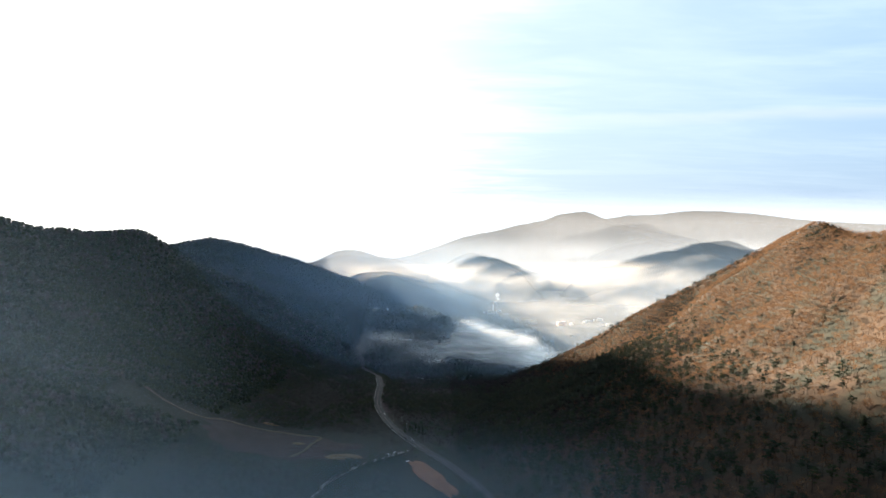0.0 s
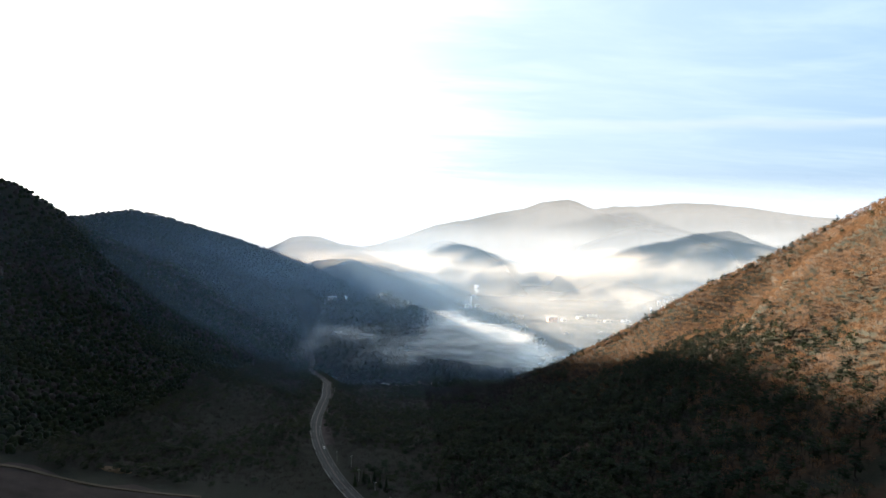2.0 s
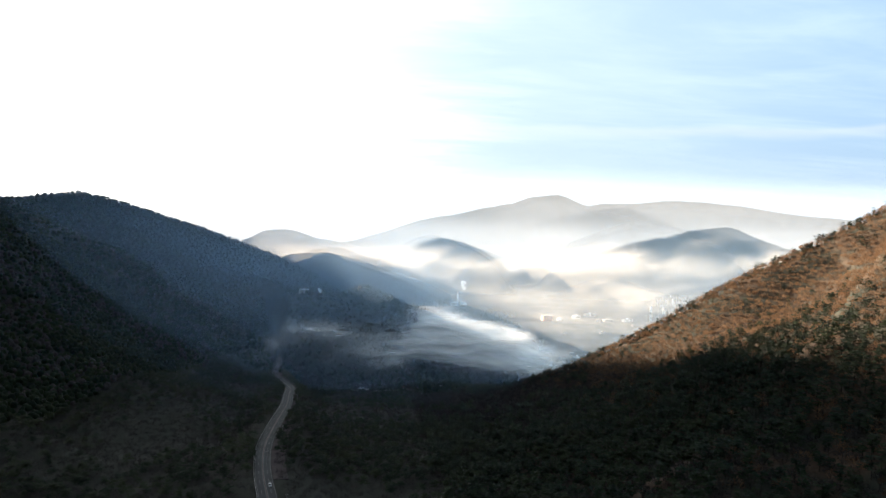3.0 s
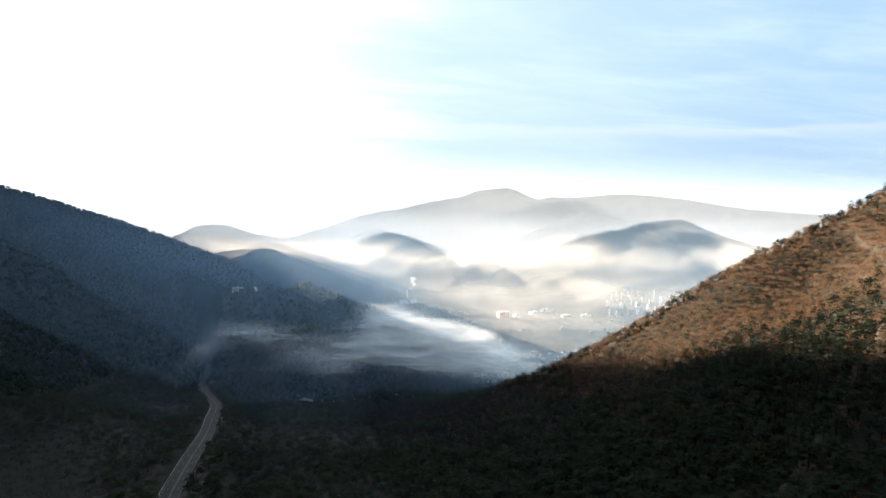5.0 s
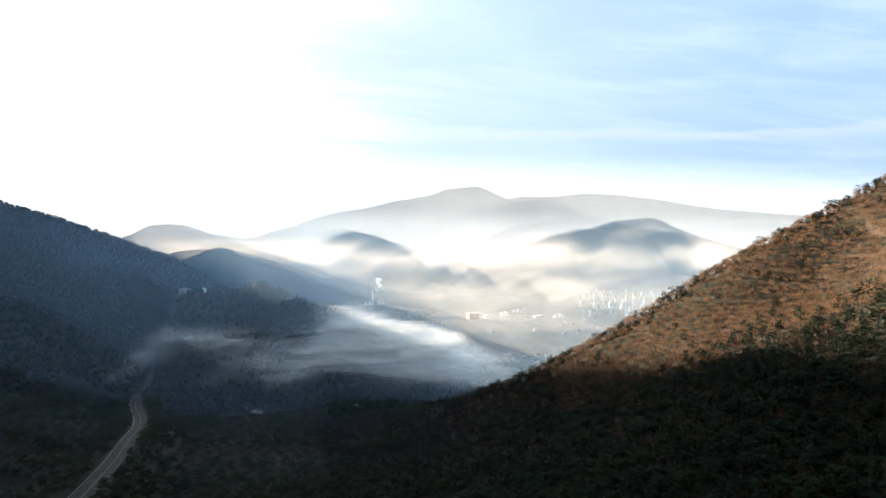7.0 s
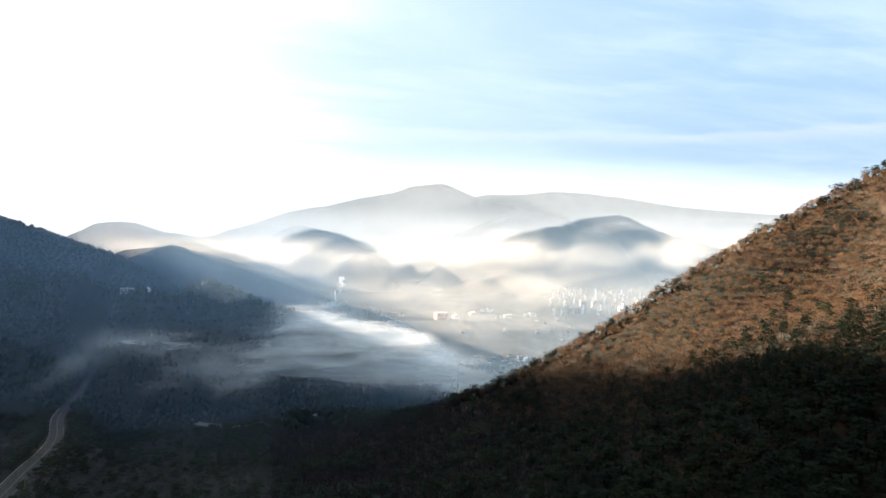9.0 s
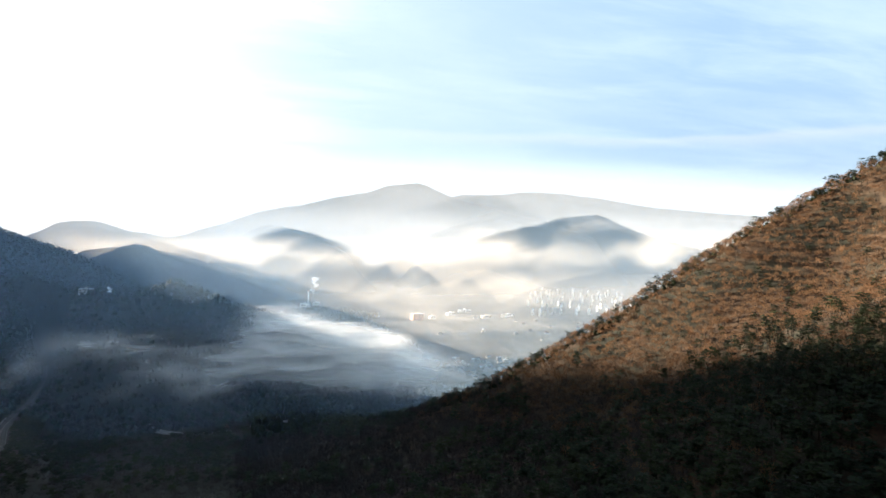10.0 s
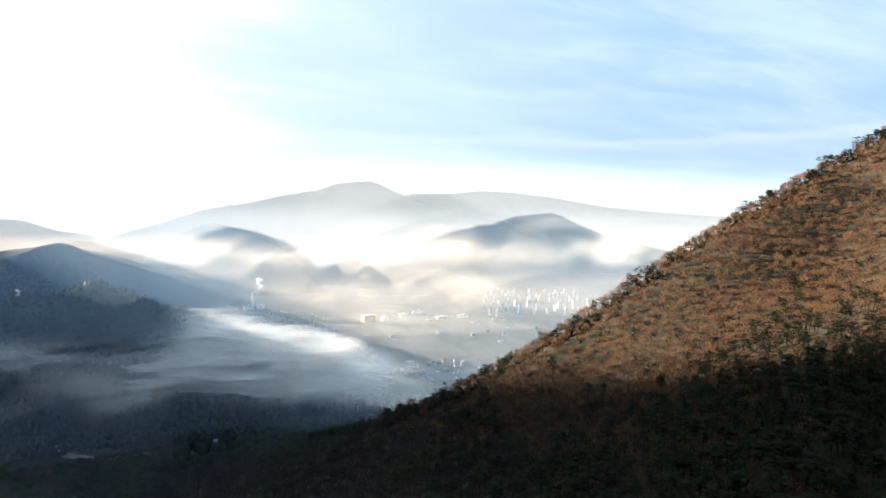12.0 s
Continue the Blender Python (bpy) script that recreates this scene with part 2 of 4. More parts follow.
# ---- land ----
xs = spacing(((-4200, -1600, 130), (-1600, -1200, 60), (-1200, -300, 13), (-300, 700, 8), (700, 1300, 30), (1300, 4900, 150)))
ys = spacing(((-900, 300, 60), (300, 600, 20), (600, 1500, 8), (1500, 2200, 14), (2200, 2700, 14), (2700, 5000, 110)))
gx, gy = np.meshgrid(xs, ys)
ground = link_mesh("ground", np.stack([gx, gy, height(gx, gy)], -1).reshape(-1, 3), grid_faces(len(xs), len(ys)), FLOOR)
tagged(ground, "leaf-littered valley floor and wooded hill flanks", "ground", kind="structure")


def far_hill(label, crest, y, reach, base=40, seed=1, step=16, deep=None):
    """A distant wooded hill: its crest runs across at about y."""
    c, deep = np.array(crest, float), deep or reach
    hx = np.arange(c[0, 0] - reach, c[-1, 0] + reach + step, step)
    rows = max(6, int(deep / step))
    x, off = np.meshgrid(hx, np.linspace(-1, 1, 2 * rows + 1) * deep)
    yy = y + off + smooth_noise(x, x * 0, 260, seed) * 0.10 * deep
    top = np.interp(x, c[:, 0], c[:, 1]) - base
    outside = np.maximum(np.maximum(c[0, 0] - x, x - c[-1, 0]), 0)
    d = np.hypot(off * reach / deep, outside * 1.3)
    gully = smooth_noise(x, yy, 150, seed + 1) * 0.16 + smooth_noise(x, yy, 70, seed + 2) * 0.08
    k = np.clip(1 - d / reach * (1 + gully), 0, 1) ** 1.35
    z = base - 30 + (top + 30) * k + smooth_noise(x, yy, 45, seed + 3) * 2.2 + smooth_noise(x, yy, 17, seed + 5) * 2.0
    ob = link_mesh("hill", np.stack([x, yy, z], -1).reshape(-1, 3), grid_faces(x.shape[1], x.shape[0]), FAR)
    return tagged(ob, label, "hill", kind="structure")


far_hill("dark wooded ridge sinking into valley mist", ((-480, 160), (-400, 190), (-338, 210), (-293, 229), (-258, 246), (-217, 254), (-194, 250), (-164, 236), (-115, 219), (-52, 196), (13, 174), (80, 145), (134, 115), (177, 88), (248, 50)), 2650, 300, seed=11, step=10)
far_hill("hazy wooded ridge behind a darker one", ((-600, 150), (-466, 197), (-431, 211), (-396, 226), (-344, 231), (-274, 236), (-201, 225), (-136, 212), (-86, 197), (-26, 180), (58, 151), (140, 121), (220, 80)), 3000, 260, seed=15, step=12)
far_hill("pale flat-topped hill in morning haze", ((-800, 222), (-676, 254), (-613, 285), (-580, 303), (-531, 311), (-456, 311), (-405, 295), (-344, 276), (-265, 266), (-201, 250), (-127, 236), (-33, 217)), 3480, 360, seed=21, deep=200)
far_hill("small pointed hilltop above the fog", ((-60, 205), (8, 255), (34, 270), (70, 288), (106, 302), (134, 308), (171, 301), (208, 298), (246, 287), (285, 273), (324, 258), (400, 210)), 3250, 240, seed=31, step=10, deep=140)
far_hill("broad pale mountain behind the fog sea", ((-400, 210), (-200, 260), (-20, 318), (115, 367), (231, 390), (350, 413), (448, 438), (600, 469), (677, 498), (743, 511), (838, 517), (879, 508), (948, 482), (1034, 453), (1150, 424), (1299, 392), (1517, 355)), 3850, 480, seed=41, deep=230)
far_hill("long faint mountain chain on the horizon", ((700, 400), (996, 455), (1222, 496), (1390, 499), (1529, 516), (1671, 525), (1817, 524), (2045, 508), (2202, 489), (2323, 473), (2489, 456), (3107, 429), (4300, 400)), 4300, 380, seed=51, step=24, deep=220)
far_hill("blue hill rising out of white fog", ((780, 280), (879, 327), (952, 356), (996, 373), (1051, 382), (1102, 371), (1180, 361), (1246, 351), (1313, 328), (1396, 308), (1508, 282)), 3400, 320, seed=61, deep=170)
far_hill("low dim hill half covered by fog", ((600, 80), (680, 110), (730, 131), (792, 153), (856, 159), (922, 149), (989, 128), (1080, 99), (1160, 70)), 3080, 220, seed=71, deep=120)

# unseen range added towards the sun, beyond the plain, to shade the lower flank
far_hill("unseen added range towards the sun that shades the lower flank", ((-18230, 5135), (-16430, 4807), (-16072, 4638), (-15970, 4581), (-15905, 4546), (-15823, 4495), (-15734, 4467), (-15632, 4434), (-15530, 4385), (-15485, 4372), (-15440, 4340), (-15406, 4310), (-15370, 4285), (-15341, 4252), (-15230, 4150), (-15130, 4110), (-14930, 4085), (-14690, 4050)), 20000, 220, seed=91, step=24, deep=240)

# ---- fog and haze ----
def fog_layer(name, px, py, pz, m, label):
    ob = link_mesh(name, np.stack([px, py, pz], -1).reshape(-1, 3), grid_faces(px.shape[1], px.shape[0]), m)
    above = ob.data.attributes.new("above_ground", "FLOAT", "POINT")
    above.data.foreach_set("value", (pz - height(px, py)).ravel().astype(np.float32))
    tagged(ob, label, "fog", kind="stuff")


def fog_slices(x, y, z, rx, ry, rz, count, density, size, seed, ground_fade=(2, 45), sunlit=0.01, label="soft grey-white fog bank lying in the valley", name="valley_fog", tone=(0.95, 0.97, 1.0, 1)):
    """A bank of fog as a stack of upright, gently waving layers that share one field of density."""
    m = mist(name, density, None, None, size, (0.0, 1.0), (0.8, 1.0, 2.2), tone=tone, sunlit=sunlit, ball=((x, y, z), (rx, ry, rz), ground_fade))
    for k in range(count):
        u, v = np.meshgrid(np.linspace(-1.6, 1.6, 48), np.linspace(-1.5, 1.6, 20))
        px, pz = x + u * rx, z + v * rz
        py = y + ((k + 0.5) / count * 2 - 1) * ry * 1.15 + smooth_noise(px, pz, rx * 0.5, seed + k) * ry * 0.10
        fog_layer(name, px, py, pz, m, label)


def fog_bed(x, y, z, rx, ry, rz, count, density, size, seed, ground_fade=(2, 45), sunlit=0.1, tone=(1.0, 1.0, 1.0, 1)):
    """A bank of fog as a stack of lying, waving layers, open to the sky above it."""
    m = mist("valley_fog", density, None, None, size, (0.0, 1.0), (1.0, 0.8, 2.0), tone=tone, sunlit=sunlit, ball=((x, y, z), (rx, ry, rz), ground_fade))
    for k in range(count):
        u, v = np.meshgrid(np.linspace(-1.5, 1.5, 60), np.linspace(-1.5, 1.5, 50))
        px, py = x + u * rx, y + v * ry
        pz = z + ((k + 0.5) / count * 2 - 1) * rz * 1.1 + smooth_noise(px, py, rx * 0.35, seed + k) * rz * 0.10 + smooth_noise(px, py, rx * 0.13, seed + k + 40) * rz * 0.04
        fog_layer("valley_fog", px, py, pz, m, "soft grey-white fog bank lying in the valley")


fog_bed(110, 1905, 102, 275, 215, 68, 22, 0.50, 170, 91, (5, 42), 0.03)
fog_bed(330, 2000, 84, 220, 160, 40, 6, 0.07, 130, 181, (4, 50), 0.02)
fog_bed(140, 2130, 132, 150, 110, 34, 6, 0.09, 80, 131, (4, 40), 0.02)
SUNLIT = "bright sunlit fog bank on the plain before the town"
WARM = (1.0, 0.96, 0.90, 1)
fog_slices(560, 2230, 90, 260, 120, 50, 4, 0.020, 130, 141, (2, 40), 0.9, SUNLIT, tone=WARM)
fog_slices(650, 2500, 115, 260, 120, 66, 4, 0.024, 150, 151, (4, 50), 0.9, SUNLIT, tone=WARM)
fog_slices(450, 2640, 125, 260, 60, 62, 3, 0.022, 160, 161, (4, 50), 0.9, SUNLIT, tone=WARM)
# the fog sea before the feet of the far hills
fog_slices(850, 2620, 238, 600, 110, 72, 3, 0.055, 190, 191, (40, 120), 0.9, SUNLIT, tone=WARM)
fog_slices(1700, 2680, 244, 680, 110, 72, 3, 0.055, 190, 201, (40, 120), 0.9, SUNLIT, tone=WARM)
fog_slices(260, 2800, 216, 460, 80, 60, 3, 0.055, 170, 211, (40, 120), 0.9, SUNLIT, tone=WARM)
fog_slices(620, 2400, 140, 420, 90, 70, 3, 0.030, 200, 221, (4, 60), 0.9, SUNLIT, tone=WARM)

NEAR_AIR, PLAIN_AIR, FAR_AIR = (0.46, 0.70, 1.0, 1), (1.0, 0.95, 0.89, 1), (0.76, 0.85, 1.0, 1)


def veil(y, density, low, top, seed=1, x0=-2600, x1=4200, side=None, begin=None, sunlit=0.0, tone=NEAR_AIR, bend=60):
    """A wall of thin morning haze across the valley, also used to stand in for sun glare."""
    x, z = np.meshgrid(np.linspace(x0, x1, 60), np.linspace(-20, top, 8))
    yy = y + smooth_noise(x, z * 3, 700, seed) * bend
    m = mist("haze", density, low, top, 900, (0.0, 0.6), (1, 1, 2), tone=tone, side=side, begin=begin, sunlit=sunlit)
    return tagged(link_mesh("haze", np.stack([x, yy, z], -1).reshape(-1, 3), grid_faces(60, 8), m), "thin blue morning haze across the valley, also used for sun glare", "haze", kind="stuff")


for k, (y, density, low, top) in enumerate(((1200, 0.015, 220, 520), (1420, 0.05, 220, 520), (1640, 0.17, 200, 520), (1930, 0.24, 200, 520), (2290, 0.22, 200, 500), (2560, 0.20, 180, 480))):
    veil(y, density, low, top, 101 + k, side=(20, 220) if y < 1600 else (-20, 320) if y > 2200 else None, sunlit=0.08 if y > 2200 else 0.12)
veil(1610, 0.30, 90, 180, 99, 40, 900, None, (60, 260), sunlit=0.4)
# thin sheets under the way of the camera, added to imitate sun glare
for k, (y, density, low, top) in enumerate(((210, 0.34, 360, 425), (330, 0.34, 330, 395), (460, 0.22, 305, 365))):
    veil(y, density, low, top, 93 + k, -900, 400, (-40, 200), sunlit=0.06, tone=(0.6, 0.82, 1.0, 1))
# the plain's own haze lies low: thin, and bright with the sunlight that it throws forwards
for k, (y, density, low, top) in enumerate(((2080, 0.012, 70, 190), (2330, 0.026, 90, 220), (2450, 0.026, 90, 220), (2570, 0.026, 90, 220), (2690, 0.026, 100, 230), (2800, 0.040, 120, 240),
                                            (2900, 0.030, 215, 262), (2960, 0.032, 225, 270), (3020, 0.034, 232, 276), (3080, 0.034, 238, 282), (3140, 0.034, 244, 290))):
    veil(y, density, low, top, 111 + k, tone=PLAIN_AIR, sunlit=0.95, begin=(60, 360) if y < 2720 else None)
veil(3180, 0.046, 290, 400, 106, -2000, 4200, tone=FAR_AIR, sunlit=0.95, bend=10)
veil(3200, 0.058, 440, 640, 109, -900, 4200, None, (-800, 0), tone=FAR_AIR, sunlit=0.95, bend=10)
veil(3330, 0.020, 300, 420, 107, -2000, 4200, tone=FAR_AIR, sunlit=0.95, bend=10)
veil(3560, 0.018, 420, 640, 110, 200, 4200, None, (300, 700), tone=FAR_AIR, sunlit=0.95, bend=10)
# sun glare put in as sheets over the side valley, beside the camera's way
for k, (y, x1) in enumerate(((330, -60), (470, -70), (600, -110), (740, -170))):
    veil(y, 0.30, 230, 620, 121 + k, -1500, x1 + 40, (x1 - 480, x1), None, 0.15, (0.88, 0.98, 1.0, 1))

# ---- forest ----
def leaf_material(name, dark, light, pale, rough=0.8, through=0.0):
    """Needles or twigs: each tuft varies, and whole stands lean to another tone."""
    m, n = material(name)
    at = n.land()
    tuft = n.put("ShaderNodeNewGeometry").outputs["Random Per Island"]
    stand = n.ramp(n.noise(at, 0.035, 3, 0.6), 0.40, 0.66)
    crown = n.ramp(n.noise(at, 0.14, 2, 0.5), 0.36, 0.64)
    share = n.math("ADD", n.math("MULTIPLY", tuft, 0.5), n.math("MULTIPLY", crown, 0.5))
    colour = n.mix(n.math("MULTIPLY", stand, 0.55), n.mix(share, dark, light), pale)
    shader = n.put("ShaderNodeBsdfPrincipled", **{"Base Color": colour, "Roughness": rough, "Specular IOR Level": 0.15})
    if through:
        shader = n.put("ShaderNodeMixShader", through, shader, n.put("ShaderNodeBsdfTranslucent", Color=colour))
    n.put("ShaderNodeOutputMaterial", shader)
    return m


NEEDLES = leaf_material("pine_needles", (0.003, 0.0085, 0.005, 1), (0.011, 0.022, 0.009, 1), (0.021, 0.027, 0.006, 1), through=0.2)
TWIGS = leaf_material("bare_twigs", (0.048, 0.029, 0.018, 1), (0.125, 0.076, 0.045, 1), (0.120, 0.068, 0.034, 1), through=0.5)
RUSSET = leaf_material("russet_leaves", (0.055, 0.030, 0.018, 1), (0.130, 0.072, 0.038, 1), (0.120, 0.076, 0.043, 1), through=0.5)
# twigs for wood out of the sun: TWIGS with shade put into the colour
SHADED_TWIGS = leaf_material("shaded_twigs", (0.014, 0.013, 0.013, 1), (0.032, 0.028, 0.026, 1), (0.034, 0.027, 0.024, 1))
BARK = leaf_material("bark", (0.011, 0.009, 0.008, 1), (0.025, 0.020, 0.017, 1), (0.030, 0.024, 0.020, 1))


def prism(a, b, ra, rb):
    """A three-sided tapered stick from a to b."""
    a, b = np.array(a, float), np.array(b, float)
    d = (b - a) / (np.linalg.norm(b - a) + 1e-9)
    side = np.cross(d, (0.3, 0.5, 0.81))
    side /= np.linalg.norm(side)
    other = np.cross(d, side)
    ring = [math.cos(t) * side + math.sin(t) * other for t in (0, 2.094, 4.189)]
    verts = [a + ra * r for r in ring] + [b + rb * r for r in ring]
    return verts, [(0, 1, 4), (0, 4, 3), (1, 2, 5), (1, 5, 4), (2, 0, 3), (2, 3, 5)]


def prism_arrays(tall, radius):
    v, f = prism((0, 0, -0.8), (0.2, 0.1, tall), radius, radius * 0.5)
    return np.array(v), np.array(f)


class Soup:
    def __init__(self):
        self.v, self.f = [], []

    def add(self, verts, faces):
        k = len(self.v)
        self.v.extend(verts)
        self.f.extend(tuple(i + k for i in face) for face in faces)

    def arrays(self):
        return np.array(self.v, float), np.array(self.f, int)


def tuft(rng, centre, size, flat=0.5):
    """One leaf-like triangle near the centre, mostly lying flat."""
    turn, lean = rng.uniform(0, 2 * math.pi), rng.uniform(-0.7, 0.7)
    u = np.array((math.cos(turn), math.sin(turn), lean * flat))
    w = np.array((-math.sin(turn), math.cos(turn), rng.uniform(-0.7, 0.7) * flat))
    s = size * rng.uniform(0.6, 1.3)
    return [centre + u * s, centre - u * s * 0.5 + w * s * 0.75, centre - u * s * 0.5 - w * s * 0.75]


def pine_shape(seed, tufts=15, clumps=8, tall=8.0, size=0.72):
    """Red pine: a bent trunk and a few flat plates of needles in the upper half."""
    rng = np.random.RandomState(seed)
    wood, crown = Soup(), Soup()
    lean = rng.uniform(-0.10, 0.10, 2)
    points = [np.array((lean[0] * h + 0.25 * math.sin(h * 0.7 + seed), lean[1] * h + 0.2 * math.cos(h * 0.6), h)) for h in np.linspace(-0.8, tall, 5)]
    for k in range(4):
        wood.add(*prism(points[k], points[k + 1], 0.20 - 0.04 * k, 0.16 - 0.04 * k))
    for k in range(clumps):
        h = tall * (0.42 + 0.58 * (k + rng.uniform(0, 0.6)) / clumps)
        spread = (1.0 - 0.75 * (h / tall - 0.42) / 0.58) * 2.3
        turn = k * 2.4 + rng.uniform(-0.5, 0.5)
        stem = points[0] + (points[-1] - points[0]) * (h + 0.8) / (tall + 0.8)
        c = stem + np.array((math.cos(turn), math.sin(turn), 0.12)) * spread * rng.uniform(0.4, 0.95)
        if k % 2 == 0:
            wood.add(*prism(stem - (0, 0, 0.4), c, 0.06, 0.03))
        for _ in range(tufts):
            g = rng.normal(0, 1, 3) * (0.85, 0.85, 0.27) * (0.75 + 0.3 * spread / 2)
            crown.add(tuft(rng, c + g, size), [(0, 1, 2)])
    return wood.arrays(), crown.arrays()


def bare_shape(seed, twigs=110, tall=8.0):
    """Leafless broadleaf tree: trunk, rising limbs and a rounded brush of thin twigs."""
    rng = np.random.RandomState(seed)
    wood, crown = Soup(), Soup()
    fork = np.array((rng.uniform(-0.4, 0.4), rng.uniform(-0.4, 0.4), tall * rng.uniform(0.30, 0.40)))
    wood.add(*prism((0, 0, -0.8), fork, 0.17, 0.11))
    heart = fork + (0, 0, tall * 0.26)
    wide, high = rng.uniform(2.5, 3.2), tall * rng.uniform(0.34, 0.42)
    for k in range(5):
        turn = k * 1.257 + rng.uniform(-0.4, 0.4)
        tip = heart + np.array((math.cos(turn) * wide * 0.6, math.sin(turn) * wide * 0.6, high * rng.uniform(0.1, 0.6)))
        wood.add(*prism(fork - (0, 0, rng.uniform(0, 0.8)), tip, 0.075, 0.03))
    for k in range(twigs):
        d = rng.normal(0, 1, 3)
        d[2] = abs(d[2]) * 1.1 - 0.45
        d /= np.linalg.norm(d)
        base = heart + d * (wide, wide, high) * rng.uniform(0.25, 0.85)
        way_ = d * (1, 1, 0.6) + rng.normal(0, 0.45, 3) + (0, 0, 0.55)
        way_ /= np.linalg.norm(way_)
        far = base + way_ * rng.uniform(0.8, 1.7)
        side = np.cross(way_, rng.normal(0, 1, 3))
        side *= rng.uniform(0.07, 0.15) / (np.linalg.norm(side) + 1e-6)
        crown.add([base - side, base + side, far], [(0, 1, 2)])
    return wood.arrays(), crown.arrays()


def dome_shape(seed, tall=7.0, wide=3.3, tufts=6, size=1.2, n=6):
    """Crown of a tree in the closed wood: an uneven dome with tufts standing out of it."""
    rng = np.random.RandomState(seed)
    crown = Soup()
    rings = []
    for h, r in ((0.05, 0.9), (0.45, 1.0), (0.82, 0.62)):
        rings.append([np.array((math.cos(a) * r * wide * rng.uniform(0.72, 1.2), math.sin(a) * r * wide * rng.uniform(0.72, 1.2), tall * (h + rng.uniform(-0.09, 0.09)))) for a in np.arange(n) / n * 6.283 + rng.uniform(-0.25, 0.25, n)])
    top = np.array((rng.uniform(-0.6, 0.6), rng.uniform(-0.6, 0.6), tall * rng.uniform(0.95, 1.1)))
    verts = rings[0] + rings[1] + rings[2] + [top]
    faces = []
    for k in range(2):
        for j in range(n):
            a, b = k * n + j, k * n + (j + 1) % n
            faces += [(a, b, b + n), (a, b + n, a + n)]
    faces += [(2 * n + j, 2 * n + (j + 1) % n, 3 * n) for j in range(n)]
    crown.add(verts, faces)
    for _ in range(tufts):
        a, h = rng.uniform(0, 6.283), rng.uniform(0.35, 1.0)
        r = wide * 0.95 * math.sqrt(max(0.02, 1 - h * h))
        crown.add(tuft(rng, np.array((math.cos(a) * r, math.sin(a) * r, tall * h)), size, 1.2), [(0, 1, 2)])
    return crown.arrays()


def scatter(name, shapes, places, material_, label, category):
    """Many alike plants as one mesh. places: rows of x, y, z, turn, size, stretch."""
    verts, faces, k = [], [], 0
    which = np.arange(len(places)) % len(shapes)
    for i, (v, f) in enumerate(shapes):
        p = places[which == i]
        if not len(p):
            continue
        c, s = np.cos(p[:, 3])[:, None], np.sin(p[:, 3])[:, None]
        x = (v[None, :, 0] * c - v[None, :, 1] * s) * p[:, 4:5] + p[:, 0:1]
        y = (v[None, :, 0] * s + v[None, :, 1] * c) * p[:, 4:5] + p[:, 1:2]
        z = v[None, :, 2] * p[:, 4:5] * p[:, 5:6] + p[:, 2:3]
        verts.append(np.stack([x, y, z], -1).reshape(-1, 3))
        faces.append((f[None] + (np.arange(len(p)) * len(v))[:, None, None] + k).reshape(-1, 3))
        k += len(p) * len(v)
    verts, faces = np.concatenate(verts) * S, np.concatenate(faces)
    mesh = bpy.data.meshes.new(name)
    mesh.vertices.add(len(verts))
    mesh.vertices.foreach_set("co", verts.astype(np.float32).ravel())
    mesh.loops.add(len(faces) * 3)
    mesh.loops.foreach_set("vertex_index", faces.astype(np.int32).ravel())
    mesh.polygons.add(len(faces))
    mesh.polygons.foreach_set("loop_start", np.arange(0, len(faces) * 3, 3, dtype=np.int32))
    mesh.materials.append(material_)
    mesh.update(calc_edges=True)
    return tagged(new(name, mesh), label, category, kind="stuff")


def stand(rng, x0, x1, y0, y1, step, jitter=0.48):
    x, y = np.meshgrid(np.arange(x0, x1, step), np.arange(y0, y1, step))
    x, y = x.ravel(), y.ravel()
    return x + rng.uniform(-jitter, jitter, len(x)) * step, y + rng.uniform(-jitter, jitter, len(x)) * step


def rows_for(rng, x, y, low=0.75, high=1.25):
    n = len(x)
    return np.stack([x, y, height(x, y) - 0.1, rng.uniform(0, 6.283, n), rng.uniform(low, high, n), rng.uniform(0.85, 1.2, n)], 1)


def on_land(x, y, road_gap=13.0):
    keep = along(x, y, ROAD)[0] > road_gap
    for cx, cy, rx, ry in CLEARINGS:
        keep &= ((x - cx) / rx) ** 2 + ((y - cy) / ry) ** 2 > 1 + 0.35 * smooth_noise(x, y, 18, 131)
    return keep


# open ground without trees: centre and reach
CLEARINGS = ((-190, 810, 120, 80), (-12, 715, 42, 78), (-40, 1668, 62, 26), (-70, 790, 26, 20), (-330, 830, 90, 40))
rng = np.random.RandomState(5)

# the sunny flank: broadleaf wood with pines scattered through it and along its spine
zones = [stand(rng, 20, 640, 1000, 1560, 5.6), stand(rng, 20, 680, 760, 1000, 6.8), stand(rng, 20, 860, 360, 760, 9.6)]
x, y = (np.concatenate([z[i] for z in zones]) for i in (0, 1))
k = y < np.interp(x, (20, 60, 150, 228, 300, 400, 526, 600, 652, 900), (1590, 1575, 1490, 1445, 1420, 1392, 1360, 1320, 1260, 1200)) + 12
x, y = x[k], y[k]
k = on_land(x, y)
x, y = x[k], y[k]
spine = along(x, y, RIGHT_HILL[3:])[0]
flank = height(x, y) - np.interp(y, np.array(VALLEY)[:, 0], np.array(VALLEY)[:, 1])
pine_chance = 0.02 + 0.40 * np.clip(1 - spine / 16, 0, 1) + 0.5 * np.clip((smooth_noise(x, y, 38, 141) - 0.5) * 4.0, 0, 1) * (0.35 + 0.65 * np.clip(1 - (flank - 55) / 40, 0, 1))
pine_chance += 0.3 * np.clip(1 - (y - 900) / 330, 0, 1) * np.clip(1.3 - flank / 100, 0, 1)
pines_low = np.clip((1300 - y) / 190, 0, 1) * np.clip((150 - flank) / 60, 0, 1)
